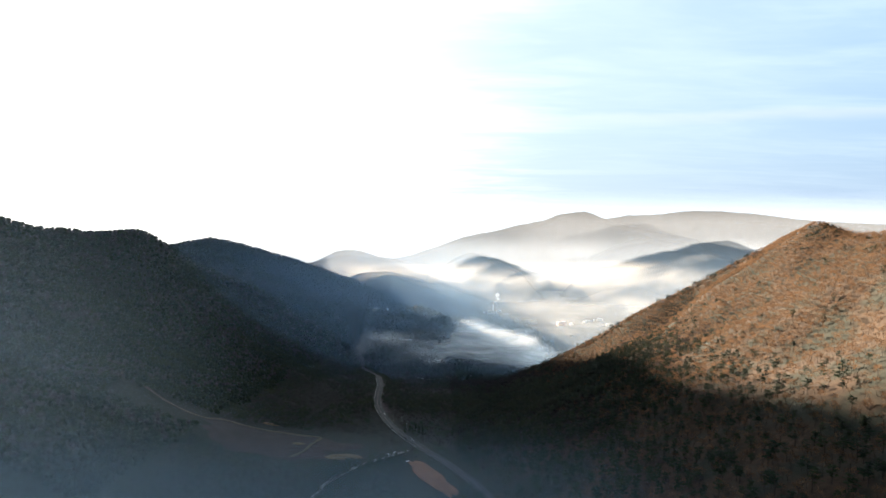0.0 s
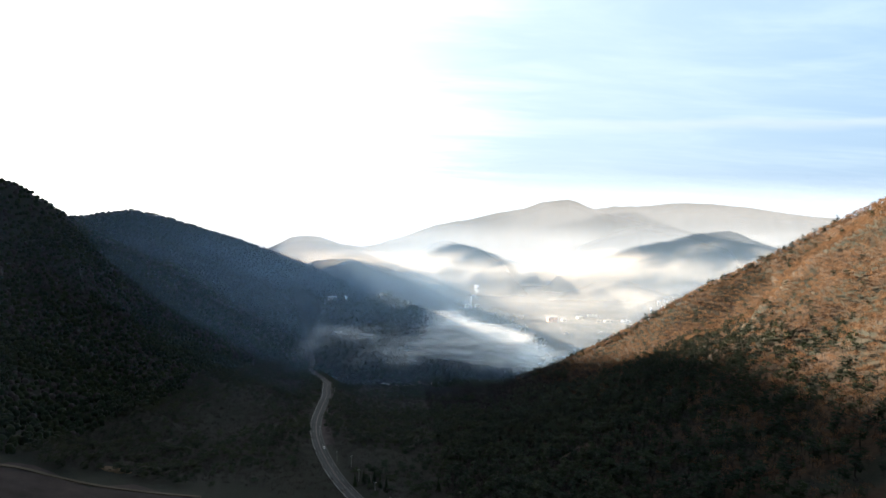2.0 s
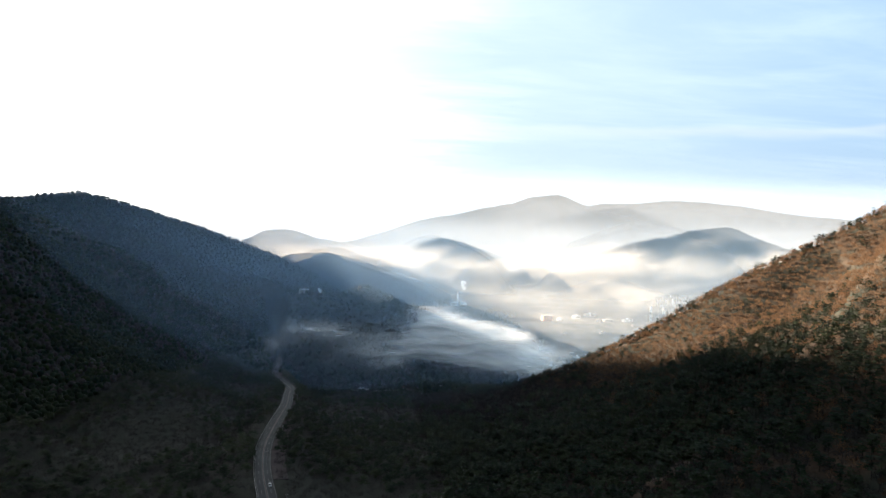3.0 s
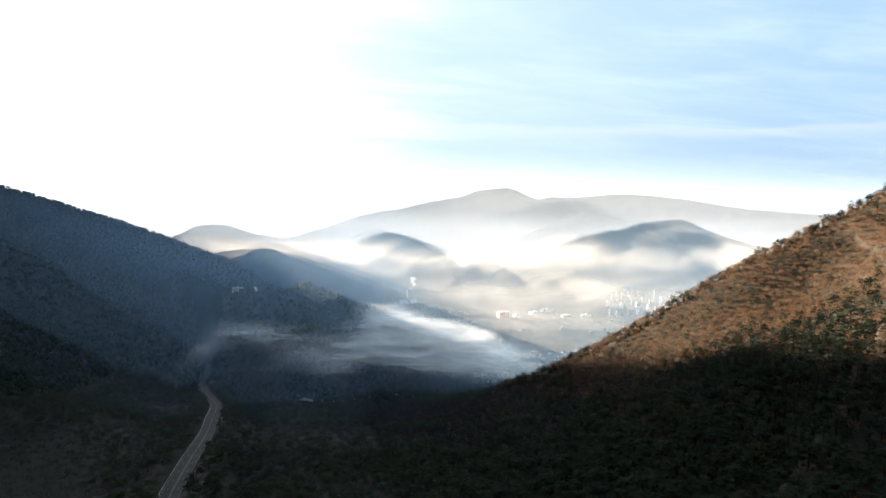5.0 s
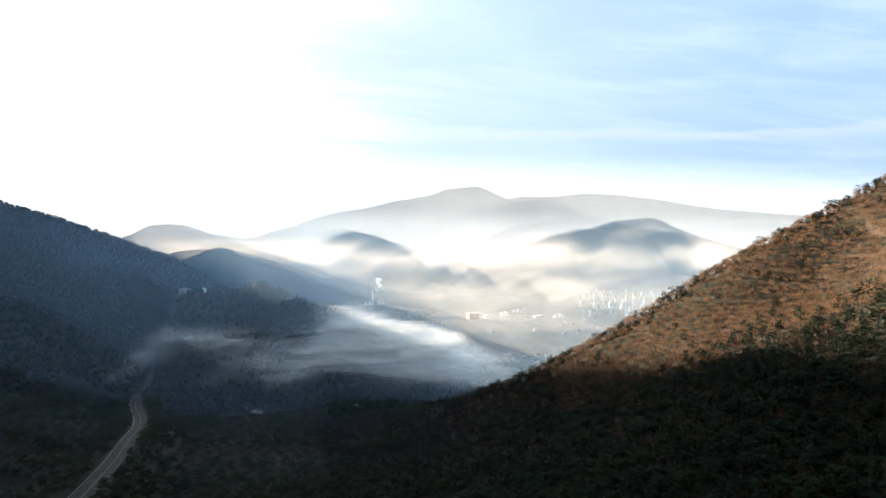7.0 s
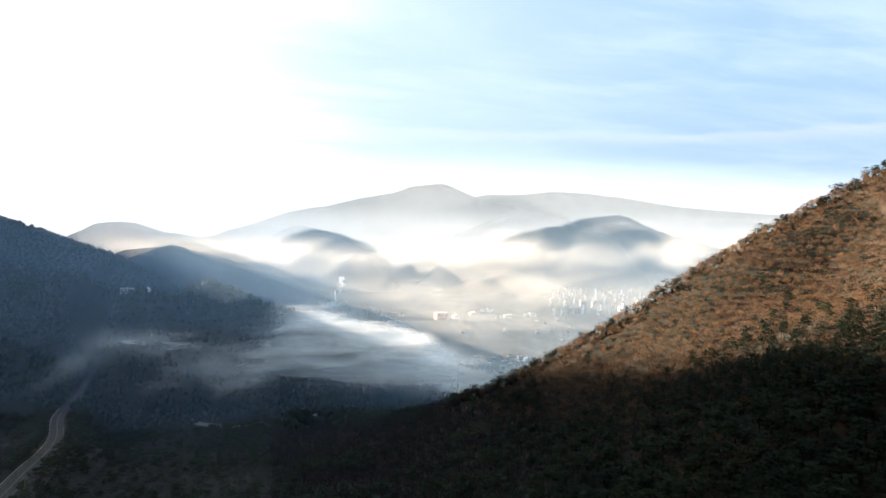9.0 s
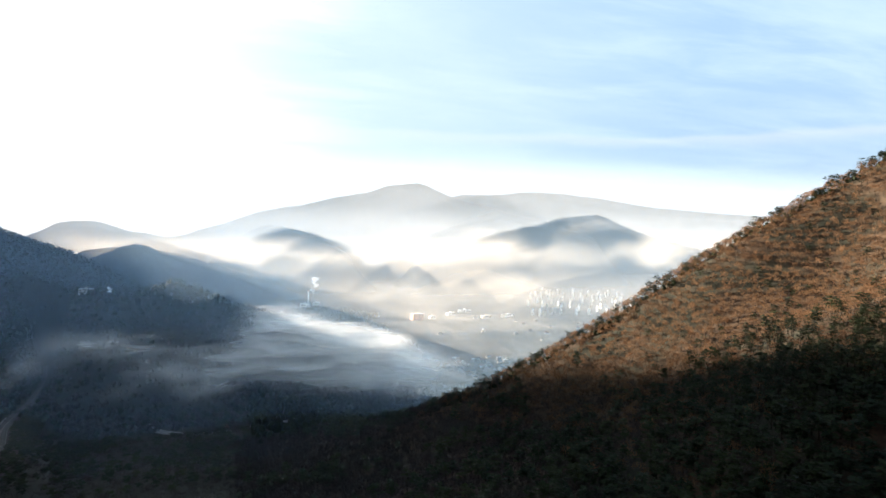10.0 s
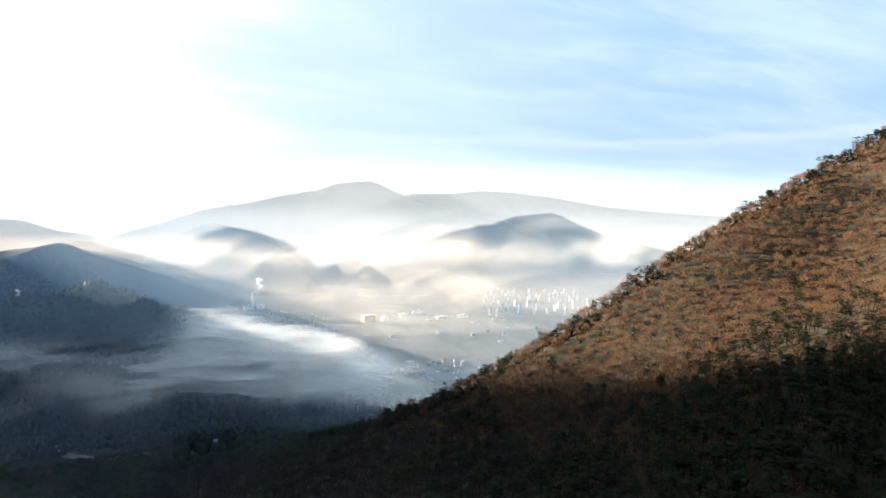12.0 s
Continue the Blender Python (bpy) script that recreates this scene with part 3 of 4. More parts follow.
pine_chance += 0.75 * pines_low * (0.3 + 0.7 * np.clip((y - 900) / 120, 0, 1))
is_pine = rng.uniform(0, 1, len(x)) < pine_chance
pines, bares = rows_for(rng, x[is_pine], y[is_pine], 0.9, 1.6), rows_for(rng, x[~is_pine], y[~is_pine], 1.0, 1.45)

for rows in (pines, bares):
    rows[:, 4] *= np.where(rows[:, 1] < 980, 1.15, 1.0)     # taller, older wood on the upper flank

PINES_FAR = [pine_shape(s + 20, 9, 6 + s % 2, 6.6 + 0.8 * (s % 4), 1.0) for s in range(6)]
PINES = [pine_shape(s, 20, 7 + s % 3, 6.6 + 0.8 * (s % 4), 0.62) for s in range(6)]
BARES = [bare_shape(s + 40, 80, 6.6 + 0.5 * (s % 4)) for s in range(7)]


def single(kind, shapes, places, crown_material, label, category, group):
    """Trees that stand on their own, each with its trunk and crown."""
    masters = []
    for (wv, wf), (cv, cf) in shapes:
        tree = new(kind)
        link_mesh("trunk", wv, wf, BARK, tree, False)
        link_mesh("crown", cv, cf, crown_material, tree, False)
        masters.append(tagged(tree, label, category, group))
    for i, (x, y, z, turn, size, stretch) in enumerate(places):
        m = Matrix.Translation((x * S, y * S, z * S)) @ Matrix.Rotation(turn, 4, "Z")
        master = masters[i % len(masters)]
        tree = master if i < len(masters) else copy_thing(master, m)
        tree.matrix_basis = m
        tree.scale = (size, size, size * stretch)


def near_first(places, count):
    """The trees on the stretch of flank round the spur's nose, and the rest."""
    order = np.argsort(np.hypot(places[:, 0] - 300, (places[:, 1] - 1190) * 0.7))
    return places[order[:count]], places[order[count:]]


pine_near, pine_rest = near_first(pines, 300)
bare_near, bare_rest = near_first(bares, 300)
single("pine_tree", PINES, pine_near, NEEDLES, "dark green red pine with flat needle plates on the hillside", "pine tree", "pines on the flank")
single("bare_tree", BARES, bare_near, TWIGS, "leafless brown broadleaf tree with fine twigs on the hillside", "tree", "bare trees on the flank")
scatter("pine_wood", [c for w_, c in PINES_FAR], pine_rest, NEEDLES, "dark green pines among the bare hillside wood", "pine wood")
scatter("pine_trunks", [prism_arrays(7.0, 0.2)], pine_rest, BARK, "grey-brown pine trunks on the hillside", "trunks")
# bare trees low on the flank take the darker twigs that imitate shade
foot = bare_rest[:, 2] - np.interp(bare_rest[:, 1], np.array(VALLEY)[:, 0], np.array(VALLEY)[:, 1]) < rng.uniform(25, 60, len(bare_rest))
scatter("shaded_wood", [c for w_, c in BARES], bare_rest[foot], SHADED_TWIGS, "leafless grey wood at the foot of the flank, shade put into its colour", "wood")
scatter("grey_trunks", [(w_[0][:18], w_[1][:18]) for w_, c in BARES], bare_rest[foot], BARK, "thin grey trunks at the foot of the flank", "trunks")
bare_rest = bare_rest[~foot]
half = rng.uniform(0, 1, len(bare_rest)) < 0.72
scatter("bare_wood", [c for w_, c in BARES], bare_rest[half], TWIGS, "leafless brown winter wood covering the hillside", "wood")
scatter("russet_wood", [c for w_, c in BARES], bare_rest[~half], RUSSET, "rust-brown oaks with withered leaves on the hillside", "wood")
scatter("bare_trunks", [(w_[0][:18], w_[1][:18]) for w_, c in BARES], bare_rest, BARK, "thin grey-brown trunks of the leafless wood", "trunks")

# more pines in a row along the spine
x = rng.uniform(150, 640, 260)
y = np.interp(x, (150, 228, 300, 400, 526, 600, 652), (1470, 1425, 1400, 1372, 1340, 1300, 1230)) + rng.normal(0, 5, len(x))
scatter("ridge_pines", [c for w_, c in PINES], rows_for(rng, x, y, 0.6, 0.95), NEEDLES, "dark low pines along the sunny ridge line", "pine wood")

# young pines and brushwood between them, close to the ground
BRUSH = [dome_shape(s + 170, 3.4, 2.0, 14, 0.7) for s in range(5)]
spread = rng.uniform(0, 1, 1500)
crest = np.array([row[:2] for row in RIGHT_HILL[1:11]], float)
stops = np.concatenate([[0], np.cumsum(np.hypot(*np.diff(crest, axis=0).T))])
x, y = np.interp(spread * stops[-1], stops, crest[:, 0]) + rng.normal(0, 5, 1500), np.interp(spread * stops[-1], stops, crest[:, 1]) + rng.normal(0, 5, 1500)
scatter("ridge_brush", BRUSH, rows_for(rng, x[:1100], y[:1100], 0.5, 1.0), NEEDLES, "low dark evergreen brush along the ridge line", "brushwood")
scatter("young_pines", [c for w_, c in PINES_FAR], rows_for(rng, x[1100:], y[1100:], 0.35, 0.7), NEEDLES, "low young pines along the ridge line", "pine wood")

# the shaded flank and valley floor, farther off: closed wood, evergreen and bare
SQUAT = np.array((1, 1, 1, 1, 1, 0.72))
NEAR_PINES = [pine_shape(s + 400, 10, 6, 6.6 + 0.5 * (s % 4), 1.15)[1] for s in range(8)]
NEAR_BARES = [bare_shape(s + 420, 52, 6.8 + 0.4 * (s % 4))[1] for s in range(8)]
DOMES_FAR = [dome_shape(s + 110, 7.0, 3.3, 4, 1.2, 5) for s in range(8)]
THIN_FAR = [dome_shape(s + 130, 6.5, 2.9, 5, 1.0, 5) for s in range(8)]
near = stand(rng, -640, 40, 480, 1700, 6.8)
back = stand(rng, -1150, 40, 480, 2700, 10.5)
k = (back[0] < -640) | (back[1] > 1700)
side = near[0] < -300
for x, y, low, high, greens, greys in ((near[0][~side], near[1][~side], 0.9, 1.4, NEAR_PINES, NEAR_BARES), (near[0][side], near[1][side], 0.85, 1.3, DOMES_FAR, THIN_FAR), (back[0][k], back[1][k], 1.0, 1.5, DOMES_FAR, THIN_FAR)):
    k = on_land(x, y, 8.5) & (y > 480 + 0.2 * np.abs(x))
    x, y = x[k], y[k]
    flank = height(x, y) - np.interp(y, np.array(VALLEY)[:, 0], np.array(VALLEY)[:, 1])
    # more evergreens on the flank, to stand in for its deeper shade
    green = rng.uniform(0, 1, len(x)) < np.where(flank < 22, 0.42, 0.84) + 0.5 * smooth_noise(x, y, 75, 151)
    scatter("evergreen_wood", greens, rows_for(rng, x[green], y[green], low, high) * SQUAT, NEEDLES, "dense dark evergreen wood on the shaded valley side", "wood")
    # bare crowns here get the twig tone darkened for shade
    scatter("leafless_wood", greys, rows_for(rng, x[~green], y[~green], low, high) * SQUAT, SHADED_TWIGS, "leafless grey-brown wood on the shaded valley side, shade put into its colour", "wood")
x, y = stand(rng, 40, 900, 1560, 2700, 12)
k = on_land(x, y) & (((height(x, y) > 75) & (y < 2150)) | (y < 1850) | (x < 330 + 60 * smooth_noise(x, y, 90, 152)))
scatter("far_wood", DOMES_FAR, rows_for(rng, x[k], y[k], 1.2, 1.8), NEEDLES, "dim evergreen wood behind the spur", "wood")



def conifer_shape(seed, tall=11.0):
    """A pointed conifer: a straight trunk under drooping whorls of needles."""
    rng = np.random.RandomState(seed)
    wood, crown = Soup(), Soup()
    wood.add(*prism((0, 0, -0.8), (0, 0, tall * 0.96), 0.2, 0.03))
    for k in range(11):
        h = tall * (0.10 + 0.086 * k)
        reach = 2.3 * (1 - h / tall) + 0.25
        for j in range(9):
            turn = j * 0.698 + k * 0.35 + rng.uniform(-0.2, 0.2)
            out = np.array((math.cos(turn), math.sin(turn), 0.0))
            tip = out * reach * rng.uniform(0.8, 1.15) + (0, 0, h - 0.35 * reach)
            side = np.array((-out[1], out[0], 0.0)) * reach * 0.42
            crown.add([np.array((0, 0, h + 0.55)), tip + side, tip - side], [(0, 1, 2)])
    return wood.arrays(), crown.arrays()


x, y = np.array((-33, -41, -46, -38, -28, -52, 2, 12, 24, 36, 47, 60)), np.array((875, 868, 877, 884, 866, 871, 868, 880, 872, 884, 874, 886)) * 1.0
single("conifer", [conifer_shape(s + 500, 9.5 + 1.5 * s) for s in range(3)], rows_for(rng, x * 1.0, y, 0.8, 1.2), NEEDLES, "dark pointed conifer standing near the road", "conifer", "conifers by the road")

# ---- roads, cars, houses ----
def plain(name, colour, rough=0.7, vary=0.25, scale=0.5, **more):
    """Paint, plaster, asphalt: a base tone with blotches and grain."""
    m, n = material(name)
    at = n.land()
    blot, grain = n.noise(at, scale * 0.15, 4, 0.6), n.noise(at, scale * 3.0, 3, 0.7)
    tone = n.math("ADD", n.math("MULTIPLY", blot, 0.6), n.math("MULTIPLY", grain, 0.4))
    dark = tuple(c * (1 - vary) for c in colour) + (1,)
    light = tuple(c * (1 + vary) for c in colour) + (1,)
    surface(n, n.mix(n.ramp(tone, 0.3, 0.7), dark, light), rough, grain, 0.2, 0.05, **more)
    return m


ASPHALT = plain("asphalt", (0.028, 0.031, 0.034), 0.85, 0.35, 0.4)
RED_LANE = plain("red_lane_asphalt", (0.055, 0.034, 0.034), 0.85)
LINE = plain("road_line_paint", (0.11, 0.11, 0.105), 0.6)
CONCRETE = plain("concrete", (0.16, 0.16, 0.16), 0.85)
STEEL = plain("galvanised_steel", (0.35, 0.36, 0.37), 0.45, Metallic=0.6)
DIRT = plain("bare_earth", (0.20, 0.095, 0.055), 0.95, 0.35, 0.6)
TRACK = plain("dirt_track", (0.075, 0.058, 0.042), 0.95, 0.3)
SAND = plain("dug_sand", (0.105, 0.072, 0.042), 0.95, 0.35)
SCRUB = plain("cut_bank_scrub", (0.040, 0.031, 0.033), 0.95, 0.4)
GLASS = plain("dark_window_glass", (0.02, 0.025, 0.03), 0.08, 0.1)
TYRE = plain("tyre_rubber", (0.015, 0.015, 0.015), 0.8)
WALL = plain("white_render", (0.72, 0.72, 0.70), 0.8, 0.08, 0.2)
CREAM = plain("cream_render", (0.28, 0.25, 0.21), 0.8, 0.08, 0.2)
SALMON = plain("orange_brick", (0.62, 0.27, 0.15), 0.8, 0.15, 0.3)
HOUSE = plain("grey_house_render", (0.15, 0.15, 0.15), 0.85, 0.2, 0.3)
ROOF_FLAT = plain("grey_flat_roof", (0.30, 0.31, 0.31), 0.85)
ROOF_TILES = [plain("blue_roof_tiles", (0.035, 0.055, 0.085), 0.6), plain("red_roof_tiles", (0.08, 0.035, 0.026), 0.7), plain("grey_roof_tiles", (0.08, 0.085, 0.09), 0.7), plain("white_metal_roof", (0.20, 0.21, 0.22), 0.4)]


def flowing(line, step=6.0):
    """Points at even steps on a smooth curve through the line."""
    p = np.array(line, float)
    p = np.vstack([2 * p[0] - p[1], p, 2 * p[-1] - p[-2]])
    out = []
    for a, b, c, d in zip(p[:-3], p[1:-2], p[2:-1], p[3:]):
        n = max(2, int(np.linalg.norm(c[:2] - b[:2]) / step))
        for t in np.arange(n)[:, None] / n:
            out.append((0.5 * (2 * b + (c - a) * t + (2 * a - 5 * b + 4 * c - d) * t * t + (3 * b - a - 3 * c + d) * t ** 3)))
    return np.array(out + [p[-2]])


def sideways(line):
    d = np.gradient(line[:, :2], axis=0)
    d /= np.linalg.norm(d, axis=1)[:, None]
    return np.stack([d[:, 1], -d[:, 0]], 1)


def ribbon(name, line, left, right, lift, thick, material_, parent=None, on_ground=False):
    """A strip with thickness, from left to right of a line."""
    side = sideways(line)
    rows = []
    for off, dz in ((left, -thick), (left, 0), (right, 0), (right, -thick)):
        xy = line[:, :2] + side * off
        base = height(xy[:, 0], xy[:, 1]) if on_ground else line[:, 2]
        rows.append(np.column_stack([xy, base + lift + dz]))
    v = np.stack(rows, 1).reshape(-1, 3)
    f = []
    for k in range(len(line) - 1):
        for j in range(3):
            f.append((k * 4 + j, k * 4 + j + 1, k * 4 + 5 + j, k * 4 + 4 + j))
    ends = [(3, 2, 1, 0), tuple(len(v) - 4 + i for i in range(4))]
    return link_mesh(name, v, f + ends, material_, parent, False)


centre = flowing(ROAD)
road = tagged(ribbon("road", centre, -5.4, 5.4, 0.15, 0.9, ASPHALT), "grey four-lane asphalt mountain road", "road", kind="structure")
ribbon("bus_lane", centre[60:], -0.25, 0.25, 0.19, 0.06, RED_LANE, road)
for off in (-5.0, -0.5, 0.3, 4.8):
    ribbon("edge_line", centre, off, off + 0.22, 0.20, 0.06, LINE, road)
for off in (-2.8, 2.6):
    for k in range(2, len(centre) - 2, 3):
        ribbon("lane_dash", centre[k:k + 2], off, off + 0.2, 0.20, 0.06, LINE, road)
bank = tagged(ribbon("cut_bank", centre[78:205], 5.6, 15.0, 0.35, 1.2, SCRUB, None, True), "bare purple-grey scrub bank beside the road", "bank", kind="structure")


def box(lo, hi, bevel=0.0):
    bm = bmesh.new()
    bmesh.ops.create_cube(bm, size=1.0)
    for v in bm.verts:
        v.co = [(a + b) / 2 + c * (b - a) for a, b, c in zip(lo, hi, v.co)]
    if bevel:
        bmesh.ops.bevel(bm, geom=bm.edges[:], offset=bevel, segments=1, affect="EDGES")
    return bm


def part(name, bm, material_, parent=None, label="", smooth=False):
    """Links a bmesh, built in metres of the land, as one mesh object."""
    bmesh.ops.scale(bm, vec=(S, S, S), verts=bm.verts)
    mesh = bpy.data.meshes.new(name)
    bm.to_mesh(mesh)
    bm.free()
    mesh.materials.append(material_)
    if smooth:
        mesh.polygons.foreach_set("use_smooth", np.ones(len(mesh.polygons), bool))
    ob = new(name, mesh)
    ob.parent = parent
    if label:
        tagged(ob, label)
    return ob


def stand_at(x, y, z, turn):
    return pose(x * S, y * S, z * S, 0, 0, turn)


def guard_rail(line, off, label):
    rail = tagged(new("guard_rail"), label, "guard rail")
    side = sideways(line)
    ribbon("beam", line, off, off + 0.12, 1.0, 0.35, STEEL, rail)
    post = None
    for p, s in zip(line[::2], side[::2]):
        if post is None:
            post = part("post", box((-0.08, -0.08, -0.6), (0.08, 0.08, 0.75)), STEEL, rail)
            made = post
        else:
            made = post.copy()
            scene.collection.objects.link(made)
        made.matrix_basis = stand_at(p[0] + s[0] * (off + 0.2), p[1] + s[1] * (off + 0.2), p[2] + 0.1, 0)


guard_rail(centre[50:140], -5.9, "galvanised steel guard rail along the road edge")
guard_rail(centre[140:200], -5.9, "galvanised steel guard rail along the road bend")


def car(paint, label):
    """A parked or passing car, 4.5 m long, its length along y."""
    thing = new("car")
    body = box((-0.9, -2.25, 0.35), (0.9, 2.25, 0.95), 0.14)
    part("body", body, paint, thing)
    cabin = box((-0.78, -1.5, 0.93), (0.78, 1.0, 1.48), 0.05)
    for v in cabin.verts:
        if v.co.z > 1.2:
            v.co.x *= 0.84
            v.co.y = v.co.y * 0.72 - 0.1
    part("windows", cabin, GLASS, thing)
    roof = box((-0.64, -1.1, 1.485), (0.64, 0.55, 1.55), 0.03)
    part("roof", roof, paint, thing)
    for x in (-0.82, 0.82):
        for y in (-1.4, 1.4):
            bm = bmesh.new()
            bmesh.ops.create_cone(bm, segments=12, cap_ends=True, radius1=0.34, radius2=0.34, depth=0.24, matrix=Matrix.Translation((x, y, 0.34)) @ Matrix.Rotation(radians(90), 4, "Y"))
            part("wheel", bm, TYRE, thing)
    return tagged(thing, label, "car", "cars on the road")


def paint(name, colour):
    return plain(name, colour, 0.25, 0.05, 1.0, **{"Coat Weight": 0.6})


silver, black, white = paint("silver_paint", (0.55, 0.56, 0.58)), paint("black_paint", (0.02, 0.02, 0.022)), paint("white_paint", (0.75, 0.75, 0.74))
CARS = ((silver, "silver car driving on the grey road", (-43, 833, 1.2)), (black, "black car driving on the grey road", (-52, 841, -1.2)), (white, "white car on the road by the bend", (-95, 962, 1.2)),
        (black, "black car parked on bare earth beside the road", (-38, 796, None)), (black, "black car parked in the earth lay-by", (-33, 772, None)), (white, "white car parked at the lay-by edge", (-42, 757, None)),
        (silver, "silver car parked at the side lane", (-60, 789, None)), (silver, "silver car parked under trees by the side lane", (-66, 783, None)))
for colour, label, (x, y, off) in CARS:
    c = car(colour, label)
    if off is None:
        turn, z = (x * 37 + y * 11) % 180, float(height(np.array([x]), np.array([y]))[0]) + 0.75
    else:
        k = np.argmin(np.hypot(centre[:, 0] - x, centre[:, 1] - y))
        way_ = centre[k + 1] - centre[k - 1]
        turn = math.degrees(math.atan2(way_[1], way_[0])) - 90
        s = sideways(centre)[k]
        x, y, z = centre[k, 0] + s[0] * off * 2.3, centre[k, 1] + s[1] * off * 2.3, centre[k, 2] + 0.2
    c.matrix_basis = stand_at(x, y, z, turn)


def patch(name, x, y, rx, ry, turn, material_, label, lift=0.6, seed=1, rough=0.18):
    """A patch of bare ground with an uneven outline, lying on the land."""
    r, a = np.meshgrid(np.linspace(0, 1, 7), np.linspace(0, 2 * math.pi, 37)[:-1])
    edge = 1 + rough * smooth_noise(np.cos(a) * 3 + seed * 7, np.sin(a) * 3, 1.0, seed)
    u, v = np.cos(a) * r * edge * rx, np.sin(a) * r * edge * ry
    t = radians(turn)
    px, py = x + u * math.cos(t) - v * math.sin(t), y + u * math.sin(t) + v * math.cos(t)
    pz = height(px, py) + lift * np.clip((1 - r) * 4, -0.2, 1) + 0.15 * (r < 0.99) - 0.5 * (r > 0.99)
    i = np.arange(36 * 7).reshape(36, 7)
    f = [(int(i[k, j]), int(i[k, j + 1]), int(i[(k + 1) % 36, j + 1]), int(i[(k + 1) % 36, j])) for k in range(36) for j in range(6)]
    return tagged(link_mesh(name, np.stack([px, py, pz], -1).reshape(-1, 3), f, material_), label, name.replace("_", " "), kind="structure")


patch("lay_by", -13, 714, 62, 13, -63, DIRT, "orange-brown bare earth lay-by beside the road", 0.7, 3)
patch("earth_patch", -183, 813, 9, 5, 15, SAND, "pale dug sand heap on the brown field", 0.9, 4)
patch("earth_patch", -239, 892, 13, 7, 5, SAND, "pale sandy bare patch on the slope", 0.6, 5)
patch("earth_patch", -120, 775, 26, 13, -10, SAND, "yellow-brown dry grass patch in the field", 0.5, 6)
patch("field", -215, 810, 95, 58, 0, plain("dry_field", (0.032, 0.022, 0.021), 0.95, 0.4, 0.5), "dark brown fallow field above the road", 0.45, 7, 0.35)
patch("earth_patch", -152, 1395, 7, 12, 0, SAND, "yellow bare earth at the road edge", 1.2, 8)
side_lane = flowing(((-130, 640, 0), (-124, 680, 0), (-106, 723, 0), (-87, 752, 0), (-70, 773, 0), (-52, 789, 0), (-44, 796, 0)))
tagged(ribbon("side_lane", side_lane, -2.2, 2.2, 1.0, 0.9, CONCRETE, None, True), "narrow pale concrete lane joining the road", "lane", kind="structure")
for line in (((-458, 887, 0), (-377, 849, 0), (-330, 832, 0), (-304, 830, 0), (-288, 846, 0), (-213, 852, 0), (-163, 858, 0)), ((-161, 854, 0), (-167, 816, 0), (-171, 783, 0), (-180, 758, 0))):
    tagged(ribbon("track", flowing(line), -1.8, 1.8, 1.3, 0.9, TRACK, None, True), "pale worn dirt track across the field", "track", kind="structure")


def pole(x, y, tall=10.0):
    z = float(height(np.array([x]), np.array([y]))[0])
    thing = tagged(new("utility_pole"), "grey concrete utility pole with crossarm by the road", "utility pole", "utility poles along the road")
    bm = bmesh.new()
    bmesh.ops.create_cone(bm, segments=8, cap_ends=True, radius1=0.22, radius2=0.14, depth=tall + 1, matrix=Matrix.Translation((0, 0, tall / 2 - 0.5)))
    part("shaft", bm, CONCRETE, thing)
    part("crossarm", box((-1.1, -0.06, tall - 1.0), (1.1, 0.06, tall - 0.85)), STEEL, thing)
    for x_ in (-0.9, 0, 0.9):
        part("insulator", box((x_ - 0.06, -0.06, tall - 0.85), (x_ + 0.06, 0.06, tall - 0.6)), CONCRETE, thing)
    thing.matrix_basis = stand_at(x, y, z, (x * 13) % 60)


for x, y in ((-72, 927), (-59, 917), (-50, 882), (-36, 855), (-24, 826), (-68, 816), (-98, 1010), (-100, 1085), (-106, 1165), (-112, 1250)):
    pole(x, y)


def gable_house(w, d, h, wall, roof, label, group="", category="house"):
    thing = new("house")
    part("wall", box((-w / 2, -d / 2, -2.0), (w / 2, d / 2, h)), wall, thing)
    bm = bmesh.new()
    over, rise = 0.5, 0.36 * d
    pts = [(-w / 2 - over, -d / 2 - over, h), (w / 2 + over, -d / 2 - over, h), (w / 2 + over, d / 2 + over, h), (-w / 2 - over, d / 2 + over, h), (-w / 2 - over, 0, h + rise), (w / 2 + over, 0, h + rise)]
    vs = [bm.verts.new(p) for p in pts]
    for f in ((0, 1, 5, 4), (2, 3, 4, 5), (1, 2, 5), (3, 0, 4), (3, 2, 1, 0)):
        bm.faces.new([vs[i] for i in f])
    part("roof", bm, roof, thing)
    for x_ in (-w * 0.25, w * 0.25):
        part("window", box((x_ - 0.7, -d / 2 - 0.06, h * 0.35), (x_ + 0.7, -d / 2 + 0.05, h * 0.75)), GLASS, thing)
    part("door", box((-0.5, -d / 2 - 0.07, 0), (0.5, -d / 2 + 0.05, 2.05)), TYRE, thing)
    return tagged(thing, label, category, group)


rng = np.random.RandomState(17)
TONES = ("blue-roofed", "red-roofed", "grey-roofed", "white metal-roofed")
masters = [gable_house(9 + 2 * (k % 3), 7, 3.2 + 2.6 * (k % 2), (CREAM, HOUSE)[k % 2], ROOF_TILES[k % 4], "small %s village house on the misty plain" % TONES[k % 4], "houses of the village") for k in range(8)]
used = 0
